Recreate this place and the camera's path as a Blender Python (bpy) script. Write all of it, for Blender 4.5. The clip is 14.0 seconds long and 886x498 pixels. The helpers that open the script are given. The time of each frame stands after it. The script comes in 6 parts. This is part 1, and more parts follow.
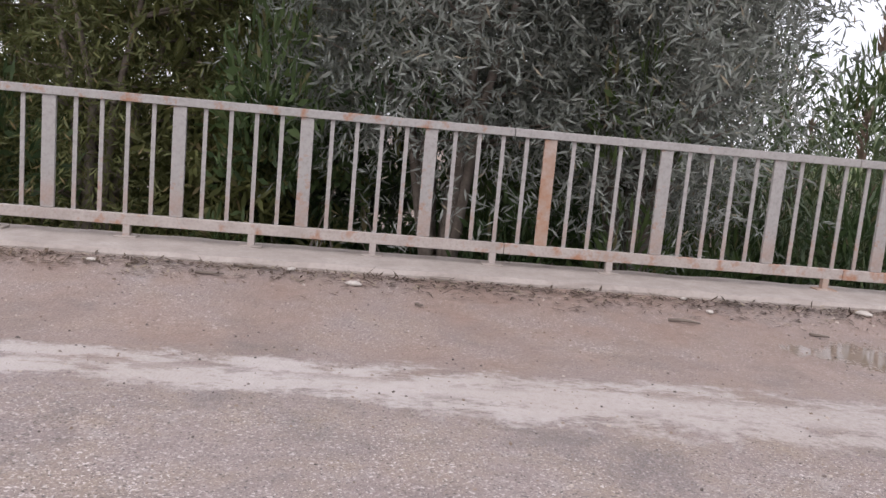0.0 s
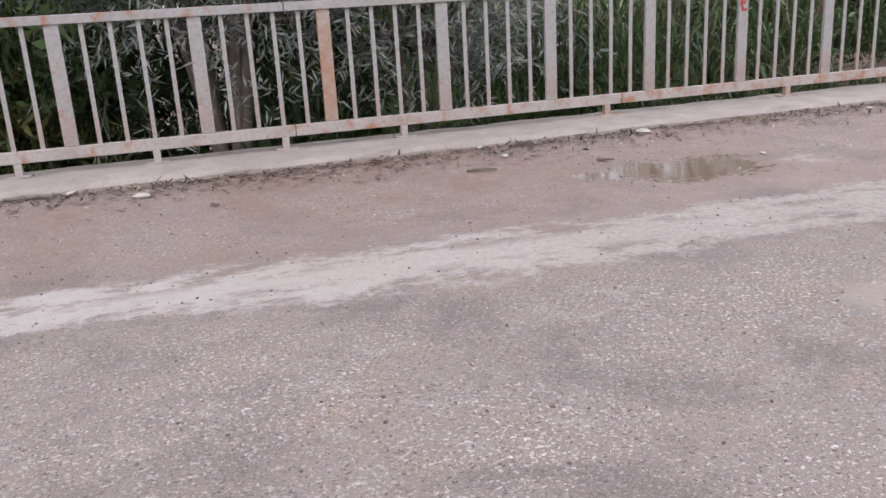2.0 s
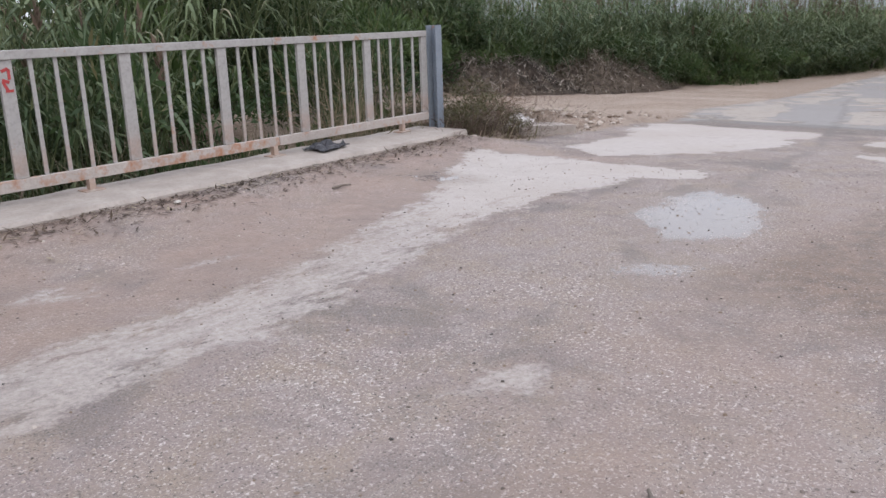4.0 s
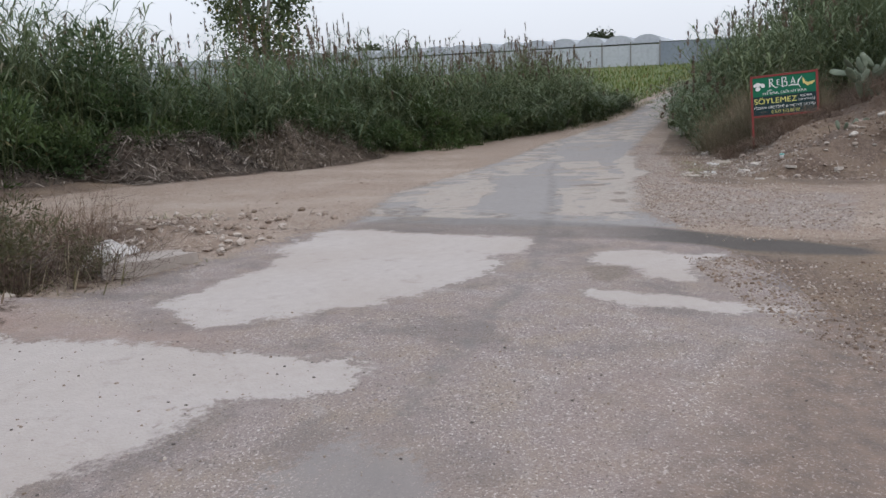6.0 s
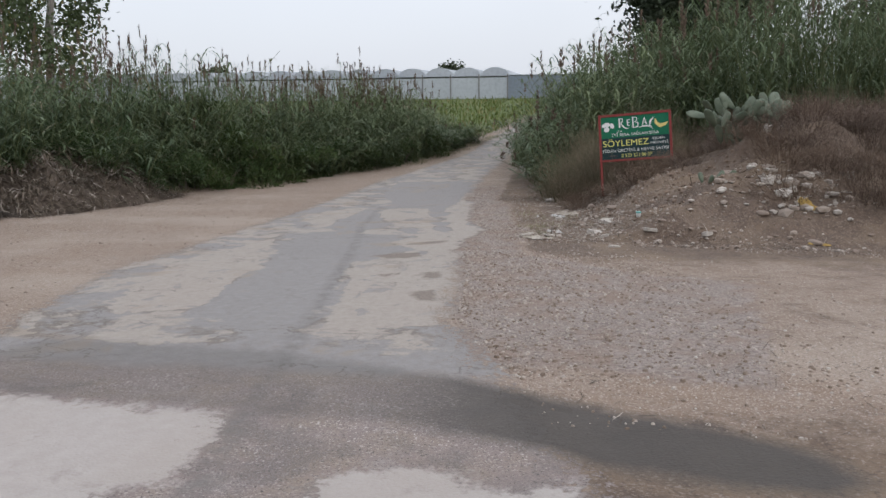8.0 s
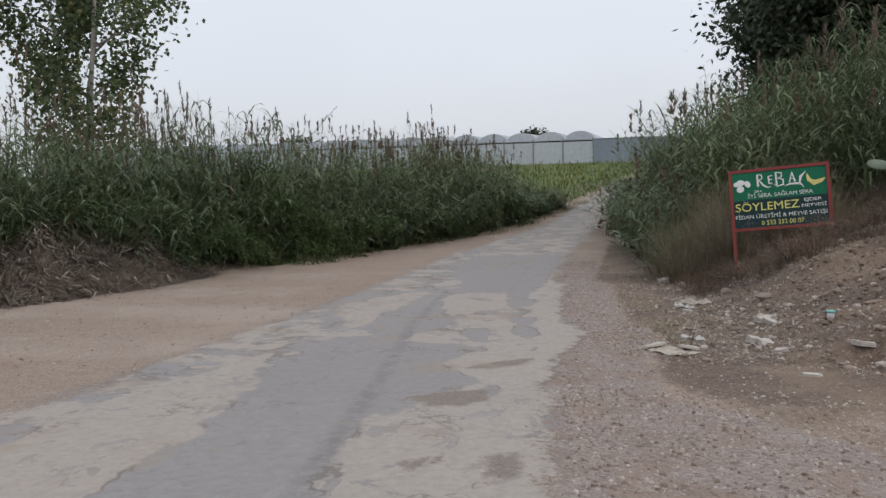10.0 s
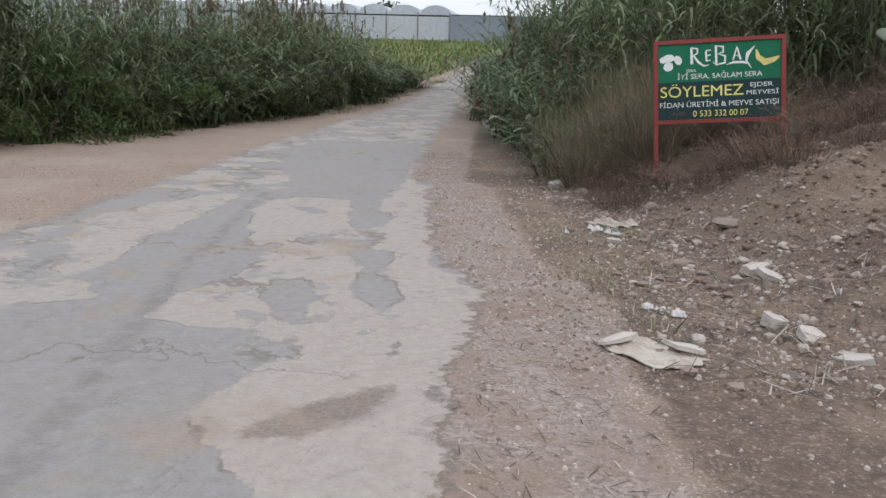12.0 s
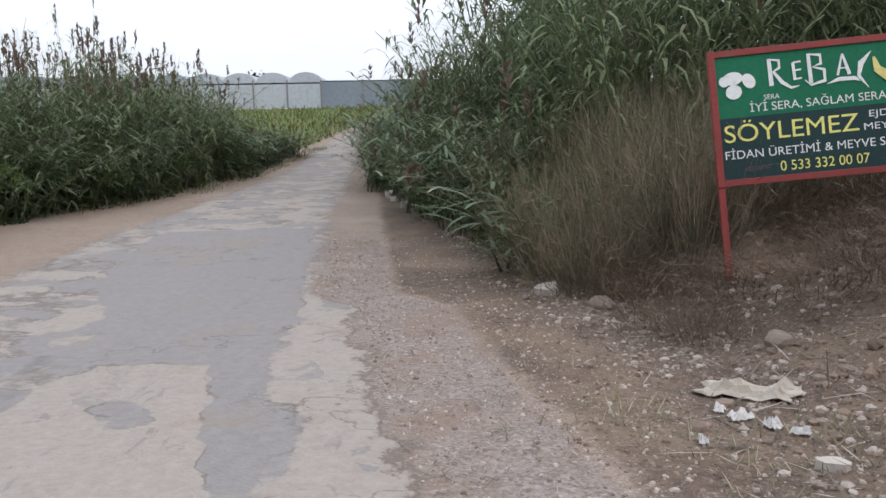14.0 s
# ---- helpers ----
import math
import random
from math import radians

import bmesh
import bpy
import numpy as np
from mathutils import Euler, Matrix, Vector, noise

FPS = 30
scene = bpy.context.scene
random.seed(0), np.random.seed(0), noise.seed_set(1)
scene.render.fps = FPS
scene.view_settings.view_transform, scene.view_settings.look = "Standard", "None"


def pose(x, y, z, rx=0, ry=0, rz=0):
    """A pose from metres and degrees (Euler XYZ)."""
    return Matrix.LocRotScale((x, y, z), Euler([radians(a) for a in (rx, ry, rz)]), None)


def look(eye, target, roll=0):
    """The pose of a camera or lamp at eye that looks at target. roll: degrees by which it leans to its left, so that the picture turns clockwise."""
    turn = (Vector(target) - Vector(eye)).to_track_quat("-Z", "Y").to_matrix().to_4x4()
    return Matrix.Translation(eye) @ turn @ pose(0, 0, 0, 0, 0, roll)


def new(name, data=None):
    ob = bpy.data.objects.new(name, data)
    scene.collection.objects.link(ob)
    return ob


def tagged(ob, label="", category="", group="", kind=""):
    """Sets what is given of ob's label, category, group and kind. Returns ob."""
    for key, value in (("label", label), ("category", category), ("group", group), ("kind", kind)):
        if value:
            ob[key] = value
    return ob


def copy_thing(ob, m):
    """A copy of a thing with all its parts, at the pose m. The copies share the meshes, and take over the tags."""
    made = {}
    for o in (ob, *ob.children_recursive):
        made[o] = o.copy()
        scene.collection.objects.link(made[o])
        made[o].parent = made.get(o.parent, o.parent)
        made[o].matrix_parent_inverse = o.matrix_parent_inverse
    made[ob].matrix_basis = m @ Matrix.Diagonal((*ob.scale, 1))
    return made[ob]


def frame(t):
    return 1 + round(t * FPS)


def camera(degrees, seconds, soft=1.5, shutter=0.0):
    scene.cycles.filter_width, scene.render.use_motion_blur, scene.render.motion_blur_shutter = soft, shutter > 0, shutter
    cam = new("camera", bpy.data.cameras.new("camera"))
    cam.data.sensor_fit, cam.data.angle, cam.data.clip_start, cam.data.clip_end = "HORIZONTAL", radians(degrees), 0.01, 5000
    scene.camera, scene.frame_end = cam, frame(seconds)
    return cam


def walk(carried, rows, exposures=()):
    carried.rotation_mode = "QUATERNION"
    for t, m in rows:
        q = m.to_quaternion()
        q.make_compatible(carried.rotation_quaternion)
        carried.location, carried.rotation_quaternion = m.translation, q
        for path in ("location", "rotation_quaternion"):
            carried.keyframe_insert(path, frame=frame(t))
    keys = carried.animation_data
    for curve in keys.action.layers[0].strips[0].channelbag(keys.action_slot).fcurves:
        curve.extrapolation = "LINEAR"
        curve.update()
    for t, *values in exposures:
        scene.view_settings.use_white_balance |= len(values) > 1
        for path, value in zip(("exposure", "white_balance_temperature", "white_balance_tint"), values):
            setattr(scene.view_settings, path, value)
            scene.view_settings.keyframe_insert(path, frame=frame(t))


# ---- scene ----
cam = camera(55.5, 14.0)
PATH = [
    (0, (-0.413, -6.288, 1.158), (-0.233, -4.318, 0.869), 5.2),
    (0.5, (-0.4, -6.325, 1.155), (0.002, -4.39, 0.854), 4.6),
    (1, (-0.41, -6.336, 1.154), (0.023, -4.419, 0.78), 3.4),
    (1.5, (-0.366, -6.296, 1.121), (0.085, -4.404, 0.654), 0.6),
    (2, (-0.257, -6.269, 1.142), (0.317, -4.439, 0.575), -3.3),
    (2.5, (0.034, -6.291, 1.236), (0.891, -4.611, 0.573), -4.4),
    (3, (0.415, -6.143, 1.268), (1.635, -4.648, 0.745), -7.8),
    (3.5, (0.982, -6.001, 1.263), (2.415, -4.702, 0.757), -4.0),
    (3.7, (1.255, -5.951, 1.277), (2.731, -4.705, 0.762), -3.0),
    (5.8, (4.752, -5.117, 1.351), (6.543, -4.356, 0.893), -1.1),
    (6, (5.079, -5.037, 1.366), (6.924, -4.385, 0.952), -2.8),
    (6.5, (5.971, -4.954, 1.382), (7.892, -4.465, 1.119), -2.2),
    (7, (6.933, -4.973, 1.388), (8.878, -4.667, 1.033), -0.3),
    (7.2, (7.309, -4.99, 1.386), (9.249, -4.685, 1.007), 0.1),
    (9.3, (11.335, -4.676, 1.199), (13.276, -4.294, 0.9), -3.2),
    (9.5, (11.768, -4.562, 1.169), (13.694, -4.124, 0.858), -3.4),
    (10, (12.808, -4.325, 1.099), (14.731, -3.811, 0.9), -1.7),
    (10.5, (13.902, -4.101, 0.979), (15.809, -3.659, 0.565), -0.7),
    (11, (14.966, -3.927, 0.899), (16.88, -3.612, 0.414), -1.3),
    (11.5, (15.964, -3.776, 0.816), (17.903, -3.643, 0.347), 1.1),
    (12, (16.832, -3.625, 0.78), (18.768, -3.472, 0.301), 1.5),
    (12.5, (17.903, -3.488, 0.676), (19.852, -3.347, 0.249), -0.3),
    (13, (19.038, -3.338, 0.605), (20.987, -3.206, 0.179), 0.3),
    (13.5, (20.238, -3.175, 0.529), (22.192, -3.201, 0.103), 1.1),
    (14, (21.441, -2.873, 0.449), (23.41, -3.0, 0.123), -1.1),
]
walk(cam, [(t, look(eye, target, roll)) for t, eye, target, roll in PATH],
     [(0, -0.25, 6550, 18), (1.5, -0.15, 6450, 18), (3.0, -0.32, 6200, 12), (3.7, -0.3, 6250, 13), (5.8, -0.6, 6250, 11), (6.5, -0.74, 6280, 10), (7.2, -0.68, 6300, 10), (9.5, -0.84, 6380, 10), (10, -0.86, 6380, 10), (10.5, -0.72, 6420, 10), (12, -0.44, 6310, 10), (14, -0.38, 6280, 11)])

# ---------------------------------------------------------------- light
world = bpy.data.worlds.new("world")
scene.world = world
world.use_nodes = True
wn, wl = world.node_tree.nodes, world.node_tree.links
wn.clear()
w_out = wn.new("ShaderNodeOutputWorld")
w_bg = wn.new("ShaderNodeBackground")
w_sky = wn.new("ShaderNodeTexSky")
w_sky.sky_type, w_sky.sun_disc = "NISHITA", False
w_sky.sun_elevation, w_sky.sun_rotation = radians(38), radians(215)
w_sky.dust_density = 4.0
w_co = wn.new("ShaderNodeTexCoord")
w_sep = wn.new("ShaderNodeSeparateXYZ")
w_ramp = wn.new("ShaderNodeMapRange")     # overcast: the zenith is brighter than the horizon
w_ramp.inputs["From Min"].default_value, w_ramp.inputs["From Max"].default_value = 0.0, 1.0
w_ramp.inputs["To Min"].default_value, w_ramp.inputs["To Max"].default_value = 1.24, 1.98
w_cloud = wn.new("ShaderNodeTexNoise")
w_cloud.inputs["Scale"].default_value, w_cloud.inputs["Detail"].default_value = 3.0, 3.0
w_cmap = wn.new("ShaderNodeMapRange")
w_cmap.inputs["To Min"].default_value, w_cmap.inputs["To Max"].default_value = 0.93, 1.07
w_mul = wn.new("ShaderNodeMath"); w_mul.operation = "MULTIPLY"
w_tint = wn.new("ShaderNodeMix"); w_tint.data_type = "RGBA"; w_tint.blend_type = "MULTIPLY"
w_tint.inputs[0].default_value = 1.0
w_tint.inputs[6].default_value = (0.955, 0.985, 1.05, 1)
w_add = wn.new("ShaderNodeMix"); w_add.data_type = "RGBA"; w_add.blend_type = "ADD"
w_add.inputs[0].default_value = 0.035
wl.new(w_co.outputs["Generated"], w_sep.inputs[0])
wl.new(w_sep.outputs["Z"], w_ramp.inputs["Value"])
wl.new(w_co.outputs["Generated"], w_cloud.inputs["Vector"])
wl.new(w_cloud.outputs["Fac"], w_cmap.inputs["Value"])
wl.new(w_ramp.outputs[0], w_mul.inputs[0])
wl.new(w_cmap.outputs[0], w_mul.inputs[1])
wl.new(w_mul.outputs[0], w_tint.inputs[7])
wl.new(w_tint.outputs[2], w_add.inputs[6])
wl.new(w_sky.outputs[0], w_add.inputs[7])
wl.new(w_add.outputs[2], w_bg.inputs["Color"])
w_bg.inputs["Strength"].default_value = 1.0
wl.new(w_bg.outputs[0], w_out.inputs["Surface"])
sun = new("sun", bpy.data.lights.new("sun", "SUN"))
sun.data.energy, sun.data.angle, sun.data.color = 0.7, radians(25), (1.0, 0.96, 0.9)
sun.matrix_world = look((0, 0, 30), (14, 18, 0))

# ---------------------------------------------------------------- materials


class Mat:
    """A small builder for procedural node materials."""

    def __init__(self, name):
        self.m = bpy.data.materials.new(name)
        self.m.use_nodes = True
        self.n, self.l = self.m.node_tree.nodes, self.m.node_tree.links
        self.b = self.n["Principled BSDF"]
        self.out = self.n["Material Output"]
        self.co = self.n.new("ShaderNodeTexCoord")

    def put(self, value, socket):
        if isinstance(value, bpy.types.NodeSocket):
            self.l.new(value, socket)
        elif isinstance(value, tuple) and len(value) == 3 and socket.type == "RGBA":
            socket.default_value = (*value, 1)
        else:
            socket.default_value = value

    def noise(self, scale, detail=3.0, rough=0.55, vec=None, dist=0.0):
        t = self.n.new("ShaderNodeTexNoise")
        self.put(vec or self.co.outputs["Object"], t.inputs["Vector"])
        t.inputs["Scale"].default_value, t.inputs["Detail"].default_value = scale, detail
        t.inputs["Roughness"].default_value, t.inputs["Distortion"].default_value = rough, dist
        return t.outputs["Fac"]

    def cells(self, scale, out="Distance", vec=None, feature="F1"):
        t = self.n.new("ShaderNodeTexVoronoi")
        t.feature = feature
        self.put(vec or self.co.outputs["Object"], t.inputs["Vector"])
        t.inputs["Scale"].default_value = scale
        return t.outputs[out]

    def ramp(self, value, a, b, lo=0.0, hi=1.0):
        t = self.n.new("ShaderNodeMapRange")
        self.put(value, t.inputs["Value"])
        for k, v in (("From Min", a), ("From Max", b), ("To Min", lo), ("To Max", hi)):
            t.inputs[k].default_value = v
        return t.outputs[0]

    def math(self, op, a, b=0.0):
        t = self.n.new("ShaderNodeMath")
        t.operation = op
        self.put(a, t.inputs[0]), self.put(b, t.inputs[1])
        return t.outputs[0]

    def mix(self, fac, a, b, blend="MIX"):
        t = self.n.new("ShaderNodeMix")
        t.data_type, t.blend_type = "RGBA", blend
        self.put(fac, t.inputs[0]), self.put(a, t.inputs[6]), self.put(b, t.inputs[7])
        return t.outputs[2]

    def attr(self, name):
        t = self.n.new("ShaderNodeAttribute")
        t.attribute_name = name
        return t.outputs["Fac"]

    def island(self):
        return self.n.new("ShaderNodeNewGeometry").outputs["Random Per Island"]

    def rand(self):
        return self.n.new("ShaderNodeObjectInfo").outputs["Random"]

    def bump(self, height, strength=0.3, distance=0.01):
        t = self.n.new("ShaderNodeBump")
        t.inputs["Distance"].default_value = distance
        self.put(strength, t.inputs["Strength"])
        self.put(height, t.inputs["Height"])
        self.l.new(t.outputs[0], self.b.inputs["Normal"])

    def done(self, color, rough=0.8, metal=0.0, spec=None):
        self.put(color, self.b.inputs["Base Color"])
        self.put(rough, self.b.inputs["Roughness"])
        self.put(metal, self.b.inputs["Metallic"])
        if spec is not None:
            self.put(spec, self.b.inputs["Specular IOR Level"])
        return self.m


def leaf_material(name, a, b, dry=None, dry_share=0.12, rough=0.6, through_light=0.25, vary=0.55):
    m = Mat(name)
    big = m.noise(0.55, 2.0)
    c = m.mix(m.island(), a, b)
    c = m.mix(m.ramp(big, 0.35, 0.7), c, tuple(v * 0.72 for v in a))
    c = m.mix(m.ramp(m.rand(), 0.35, 1.0, 0.0, vary), c, (b[0] * 1.12, b[1] * 1.02, b[2] * 0.8))
    if dry:
        c = m.mix(m.ramp(m.cells(3.1, "Color"), 1.0 - dry_share, 1.0 - dry_share + 0.05), c, dry)
        c = m.mix(m.ramp(m.math("FRACT", m.math("MULTIPLY", m.island(), 17.3)), 1.0 - dry_share, 1.01 - dry_share), c, dry)
    m.done(c, rough, 0.0, 0.35)
    tr = m.n.new("ShaderNodeBsdfTranslucent")
    m.put(c, tr.inputs["Color"])
    mixer = m.n.new("ShaderNodeMixShader")
    mixer.inputs[0].default_value = through_light
    m.l.new(m.b.outputs[0], mixer.inputs[1]), m.l.new(tr.outputs[0], mixer.inputs[2])
    m.l.new(mixer.outputs[0], m.out.inputs["Surface"])
    return m.m


def ground_material():
    m = Mat("ground_surface")
    sd_road, sd_mud, sd_dark, sd_water = m.attr("road"), m.attr("mud"), m.attr("dark"), m.attr("water")
    patchy, damp, earth = m.attr("patchy"), m.attr("damp"), m.attr("earth")
    edge = m.math("SUBTRACT", m.noise(2.6, 5.0, 0.62), 0.5)
    edge_fine = m.math("SUBTRACT", m.noise(9.0, 4.0, 0.65), 0.5)
    wob = m.math("ADD", m.math("MULTIPLY", edge, 0.75), m.math("MULTIPLY", edge_fine, 0.22))
    grain = m.noise(140.0, 3.0, 0.7)
    mid = m.noise(13.0, 4.0, 0.6)
    broad = m.noise(0.8, 3.0, 0.5)
    chips = m.cells(62.0)
    chip_tone = m.cells(62.0, "Color")
    # worn road surface with pale aggregate
    tar = m.mix(m.ramp(mid, 0.3, 0.75), (0.24, 0.193, 0.177), (0.33, 0.272, 0.248))
    tar = m.mix(m.ramp(broad, 0.35, 0.7), tar, (0.265, 0.21, 0.19))
    tar = m.mix(m.ramp(m.noise(3.3, 5.0, 0.65), 0.42, 0.68, 0.0, 0.75), tar, (0.30, 0.235, 0.175))
    tar = m.mix(m.ramp(m.noise(5.1, 4.0, 0.6, dist=0.6), 0.55, 0.72, 0.0, 0.6), tar, (0.37, 0.33, 0.305))
    tar = m.mix(m.ramp(grain, 0.35, 0.7, 0.0, 0.6), tar, (0.13, 0.115, 0.11))
    fine_chips, fine_tone = m.cells(125.0), m.cells(125.0, "Color")
    speck = m.ramp(m.noise(58.0, 2.0, 0.6, dist=0.3), 0.60, 0.66)
    speck = m.math("MAXIMUM", speck, m.math("MULTIPLY", m.ramp(m.noise(120.0, 2.0, 0.6), 0.60, 0.67), 0.8))
    speck = m.math("MULTIPLY", speck, m.ramp(m.noise(1.7, 3.0), 0.3, 0.65, 0.35, 1.0))
    speck = m.math("MULTIPLY", speck, m.ramp(sd_mud, 0.0, -0.3, 0.25, 1.0))
    tar = m.mix(m.math("MULTIPLY", speck, m.ramp(patchy, 0.0, 1.0, 1.0, 0.25)), tar, (0.56, 0.50, 0.47))
    dark_speck = m.ramp(m.noise(76.0, 2.0, 0.6, dist=0.4), 0.40, 0.34)
    tar = m.mix(m.math("MULTIPLY", dark_speck, 0.85), tar, (0.075, 0.066, 0.064))
    stones = m.math("MULTIPLY", m.ramp(m.cells(44.0), 0.36, 0.26), m.ramp(m.cells(44.0, "Color"), 0.56, 0.6))
    stones = m.math("MULTIPLY", stones, m.ramp(m.noise(1.3, 4.0, 0.6), 0.42, 0.6, 0.15, 1.0))
    tar = m.mix(m.math("MULTIPLY", stones, m.ramp(patchy, 0.0, 1.0, 0.85, 0.0)), tar, m.mix(m.cells(44.0, "Color"), (0.62, 0.56, 0.52), (0.30, 0.25, 0.24)))
    worn = m.ramp(m.noise(1.25, 6.0, 0.68, dist=0.5), 0.5, 0.62, 0.0, 0.8)
    tar = m.mix(m.math("MULTIPLY", worn, m.ramp(grain, 0.3, 0.6)), tar, (0.125, 0.11, 0.105))
    # smooth grey sealed road beyond the junction
    sealed = m.mix(m.ramp(mid, 0.25, 0.75), (0.235, 0.219, 0.212), (0.30, 0.281, 0.271))
    sealed = m.mix(m.ramp(m.noise(60.0, 3.0, 0.7), 0.4, 0.75, 0.0, 0.45), sealed, (0.2, 0.19, 0.188))
    tar = m.mix(m.ramp(m.math("ADD", patchy, m.math("MULTIPLY", edge, 0.5)), 0.35, 0.6), tar, sealed)
    # pale dried silt
    silt = m.mix(m.ramp(mid, 0.25, 0.8), (0.325, 0.284, 0.247), (0.39, 0.348, 0.309))
    silt = m.mix(m.ramp(patchy, 0.0, 0.5), m.mix(m.ramp(mid, 0.25, 0.8), (0.385, 0.345, 0.322), (0.45, 0.41, 0.386)), silt)
    silt = m.mix(m.ramp(broad, 0.4, 0.7, 0.0, 0.6), silt, (0.365, 0.315, 0.278))
    silt = m.mix(m.ramp(grain, 0.45, 0.75, 0.0, 0.3), silt, (0.33, 0.28, 0.235))
    rag = m.math("SUBTRACT", m.noise(24.0, 4.0, 0.7), 0.5)
    mud_in = m.math("ADD", m.math("ADD", sd_mud, m.math("MULTIPLY", wob, 0.75)), m.math("MULTIPLY", rag, m.ramp(patchy, 0.0, 1.0, 0.28, 0.06)))
    mud_mask = m.ramp(mud_in, -0.03, 0.06)
    strip = m.n.new("ShaderNodeMapping")
    strip.inputs["Scale"].default_value = (0.5, 1.0, 1.0)
    m.l.new(m.co.outputs["Object"], strip.inputs["Vector"])
    streak = m.ramp(m.noise(6.0, 7.0, 0.72, strip.outputs[0]), 0.41, 0.50)
    mud_mask = m.math("MULTIPLY", mud_mask, m.math("MAXIMUM", streak, m.math("MAXIMUM", m.attr("sheet"), m.ramp(sd_mud, 0.16, 0.3))))
    mud_mask = m.math("MULTIPLY", mud_mask, m.ramp(m.math("MULTIPLY", speck, m.ramp(mud_in, 0.45, 0.0)), 0.0, 1.0, 1.0, 0.3))
    ragged = m.math("ADD", m.math("MULTIPLY", m.math("SUBTRACT", m.noise(1.15, 6.0, 0.66, dist=0.5), 0.5), 0.42), m.math("MULTIPLY", wob, 0.22))
    blotch = m.math("ADD", m.math("ADD", m.math("ADD", ragged, m.attr("pale")), 0.49), m.math("MULTIPLY", m.math("SUBTRACT", patchy, 1.0), 0.6))
    patch_mask = m.math("MULTIPLY", m.ramp(blotch, 0.475, 0.50), m.ramp(patchy, 0.3, 0.6))
    holes = m.ramp(m.noise(3.4, 5.0, 0.66, dist=0.4), 0.645, 0.66)
    patch_mask = m.math("MULTIPLY", patch_mask, m.math("SUBTRACT", 1.0, holes))
    rim = m.ramp(m.math("ABSOLUTE", m.math("SUBTRACT", blotch, 0.486)), 0.004, 0.02, 1.0, 0.0)
    rim = m.math("MULTIPLY", m.math("MULTIPLY", rim, m.ramp(patchy, 0.3, 0.6)), m.ramp(m.noise(2.1, 3.0), 0.46, 0.58))
    mud_mask = m.math("MULTIPLY", mud_mask, m.ramp(m.math("ADD", m.attr("thin"), m.math("MULTIPLY", m.math("SUBTRACT", m.noise(30.0, 4.0, 0.75), 0.5), 1.6)), 0.25, 0.75, 1.0, 0.3))
    scab_map = m.n.new("ShaderNodeMapping")
    scab_map.inputs["Rotation"].default_value, scab_map.inputs["Scale"].default_value = (0, 0, -0.25), (0.6, 1.0, 1.0)
    m.l.new(m.co.outputs["Object"], scab_map.inputs["Vector"])
    scab_field = m.noise(4.6, 4.0, 0.6, scab_map.outputs[0], 0.6)
    scabs = m.math("MULTIPLY", m.ramp(scab_field, 0.605, 0.63), m.math("MULTIPLY", m.ramp(m.noise(0.7, 2.0), 0.38, 0.55), m.ramp(patchy, 0.1, 0.5)))
    scab_rim = m.math("MULTIPLY", m.math("MULTIPLY", m.ramp(m.math("ABSOLUTE", m.math("SUBTRACT", scab_field, 0.615)), 0.006, 0.03, 0.22, 0.0), m.ramp(m.noise(1.6, 3.0), 0.5, 0.6)), m.ramp(patchy, 0.1, 0.5))
    crack_map = m.n.new("ShaderNodeMapping")
    crack_map.inputs["Scale"].default_value = (1.0, 0.55, 1.0)
    m.l.new(m.co.outputs["Object"], crack_map.inputs["Vector"])
    crack_vec = m.n.new("ShaderNodeVectorMath")
    crack_vec.operation = "ADD"
    jitter = m.n.new("ShaderNodeTexNoise")
    jitter.inputs["Scale"].default_value, jitter.inputs["Detail"].default_value = 3.5, 5.0
    m.l.new(m.co.outputs["Object"], jitter.inputs["Vector"])
    m.l.new(crack_map.outputs[0], crack_vec.inputs[0]), m.l.new(jitter.outputs["Color"], crack_vec.inputs[1])
    cracks = m.ramp(m.cells(0.55, "Distance", crack_vec.outputs[0], "DISTANCE_TO_EDGE"), 0.002, 0.010, 0.55, 0.0)
    cracks = m.math("MULTIPLY", m.math("MULTIPLY", cracks, m.ramp(m.noise(0.9, 3.0), 0.46, 0.56)), m.ramp(patchy, 0.1, 0.5))
    patch_mask = m.math("MULTIPLY", patch_mask, m.math("SUBTRACT", 1.0, m.math("MULTIPLY", scabs, 0.8)))
    mud_all = m.math("MAXIMUM", m.math("MULTIPLY", mud_mask, m.ramp(m.noise(4.0, 5.0, 0.7), 0.28, 0.42, 0.55, 1.0)), patch_mask)
    # earth and gravel beside the road
    dirt = m.mix(m.ramp(broad, 0.3, 0.7), (0.295, 0.222, 0.168), (0.33, 0.268, 0.218))
    dirt = m.mix(m.ramp(m.noise(11.0, 6.0, 0.72), 0.42, 0.66, 0.0, 0.85), dirt, (0.225, 0.155, 0.11))
    dirt = m.mix(m.ramp(m.noise(0.35, 3.0), 0.5, 0.65, 0.0, 0.75), dirt, (0.40, 0.33, 0.268))
    grav = m.cells(38.0)
    grav_tone = m.cells(38.0, "Color")
    pebble = m.math("MULTIPLY", m.ramp(grav, 0.40, 0.28), m.ramp(grav_tone, 0.42, 0.52))
    pebble = m.math("MAXIMUM", pebble, m.math("MULTIPLY", m.ramp(fine_chips, 0.42, 0.25), m.ramp(fine_tone, 0.5, 0.6)))
    pebble = m.math("MULTIPLY", pebble, m.ramp(m.noise(1.9, 4.0, 0.6), 0.36, 0.56))
    dirt = m.mix(m.math("MULTIPLY", pebble, 0.7), dirt, m.mix(grav_tone, (0.55, 0.48, 0.43), (0.30, 0.24, 0.20)))
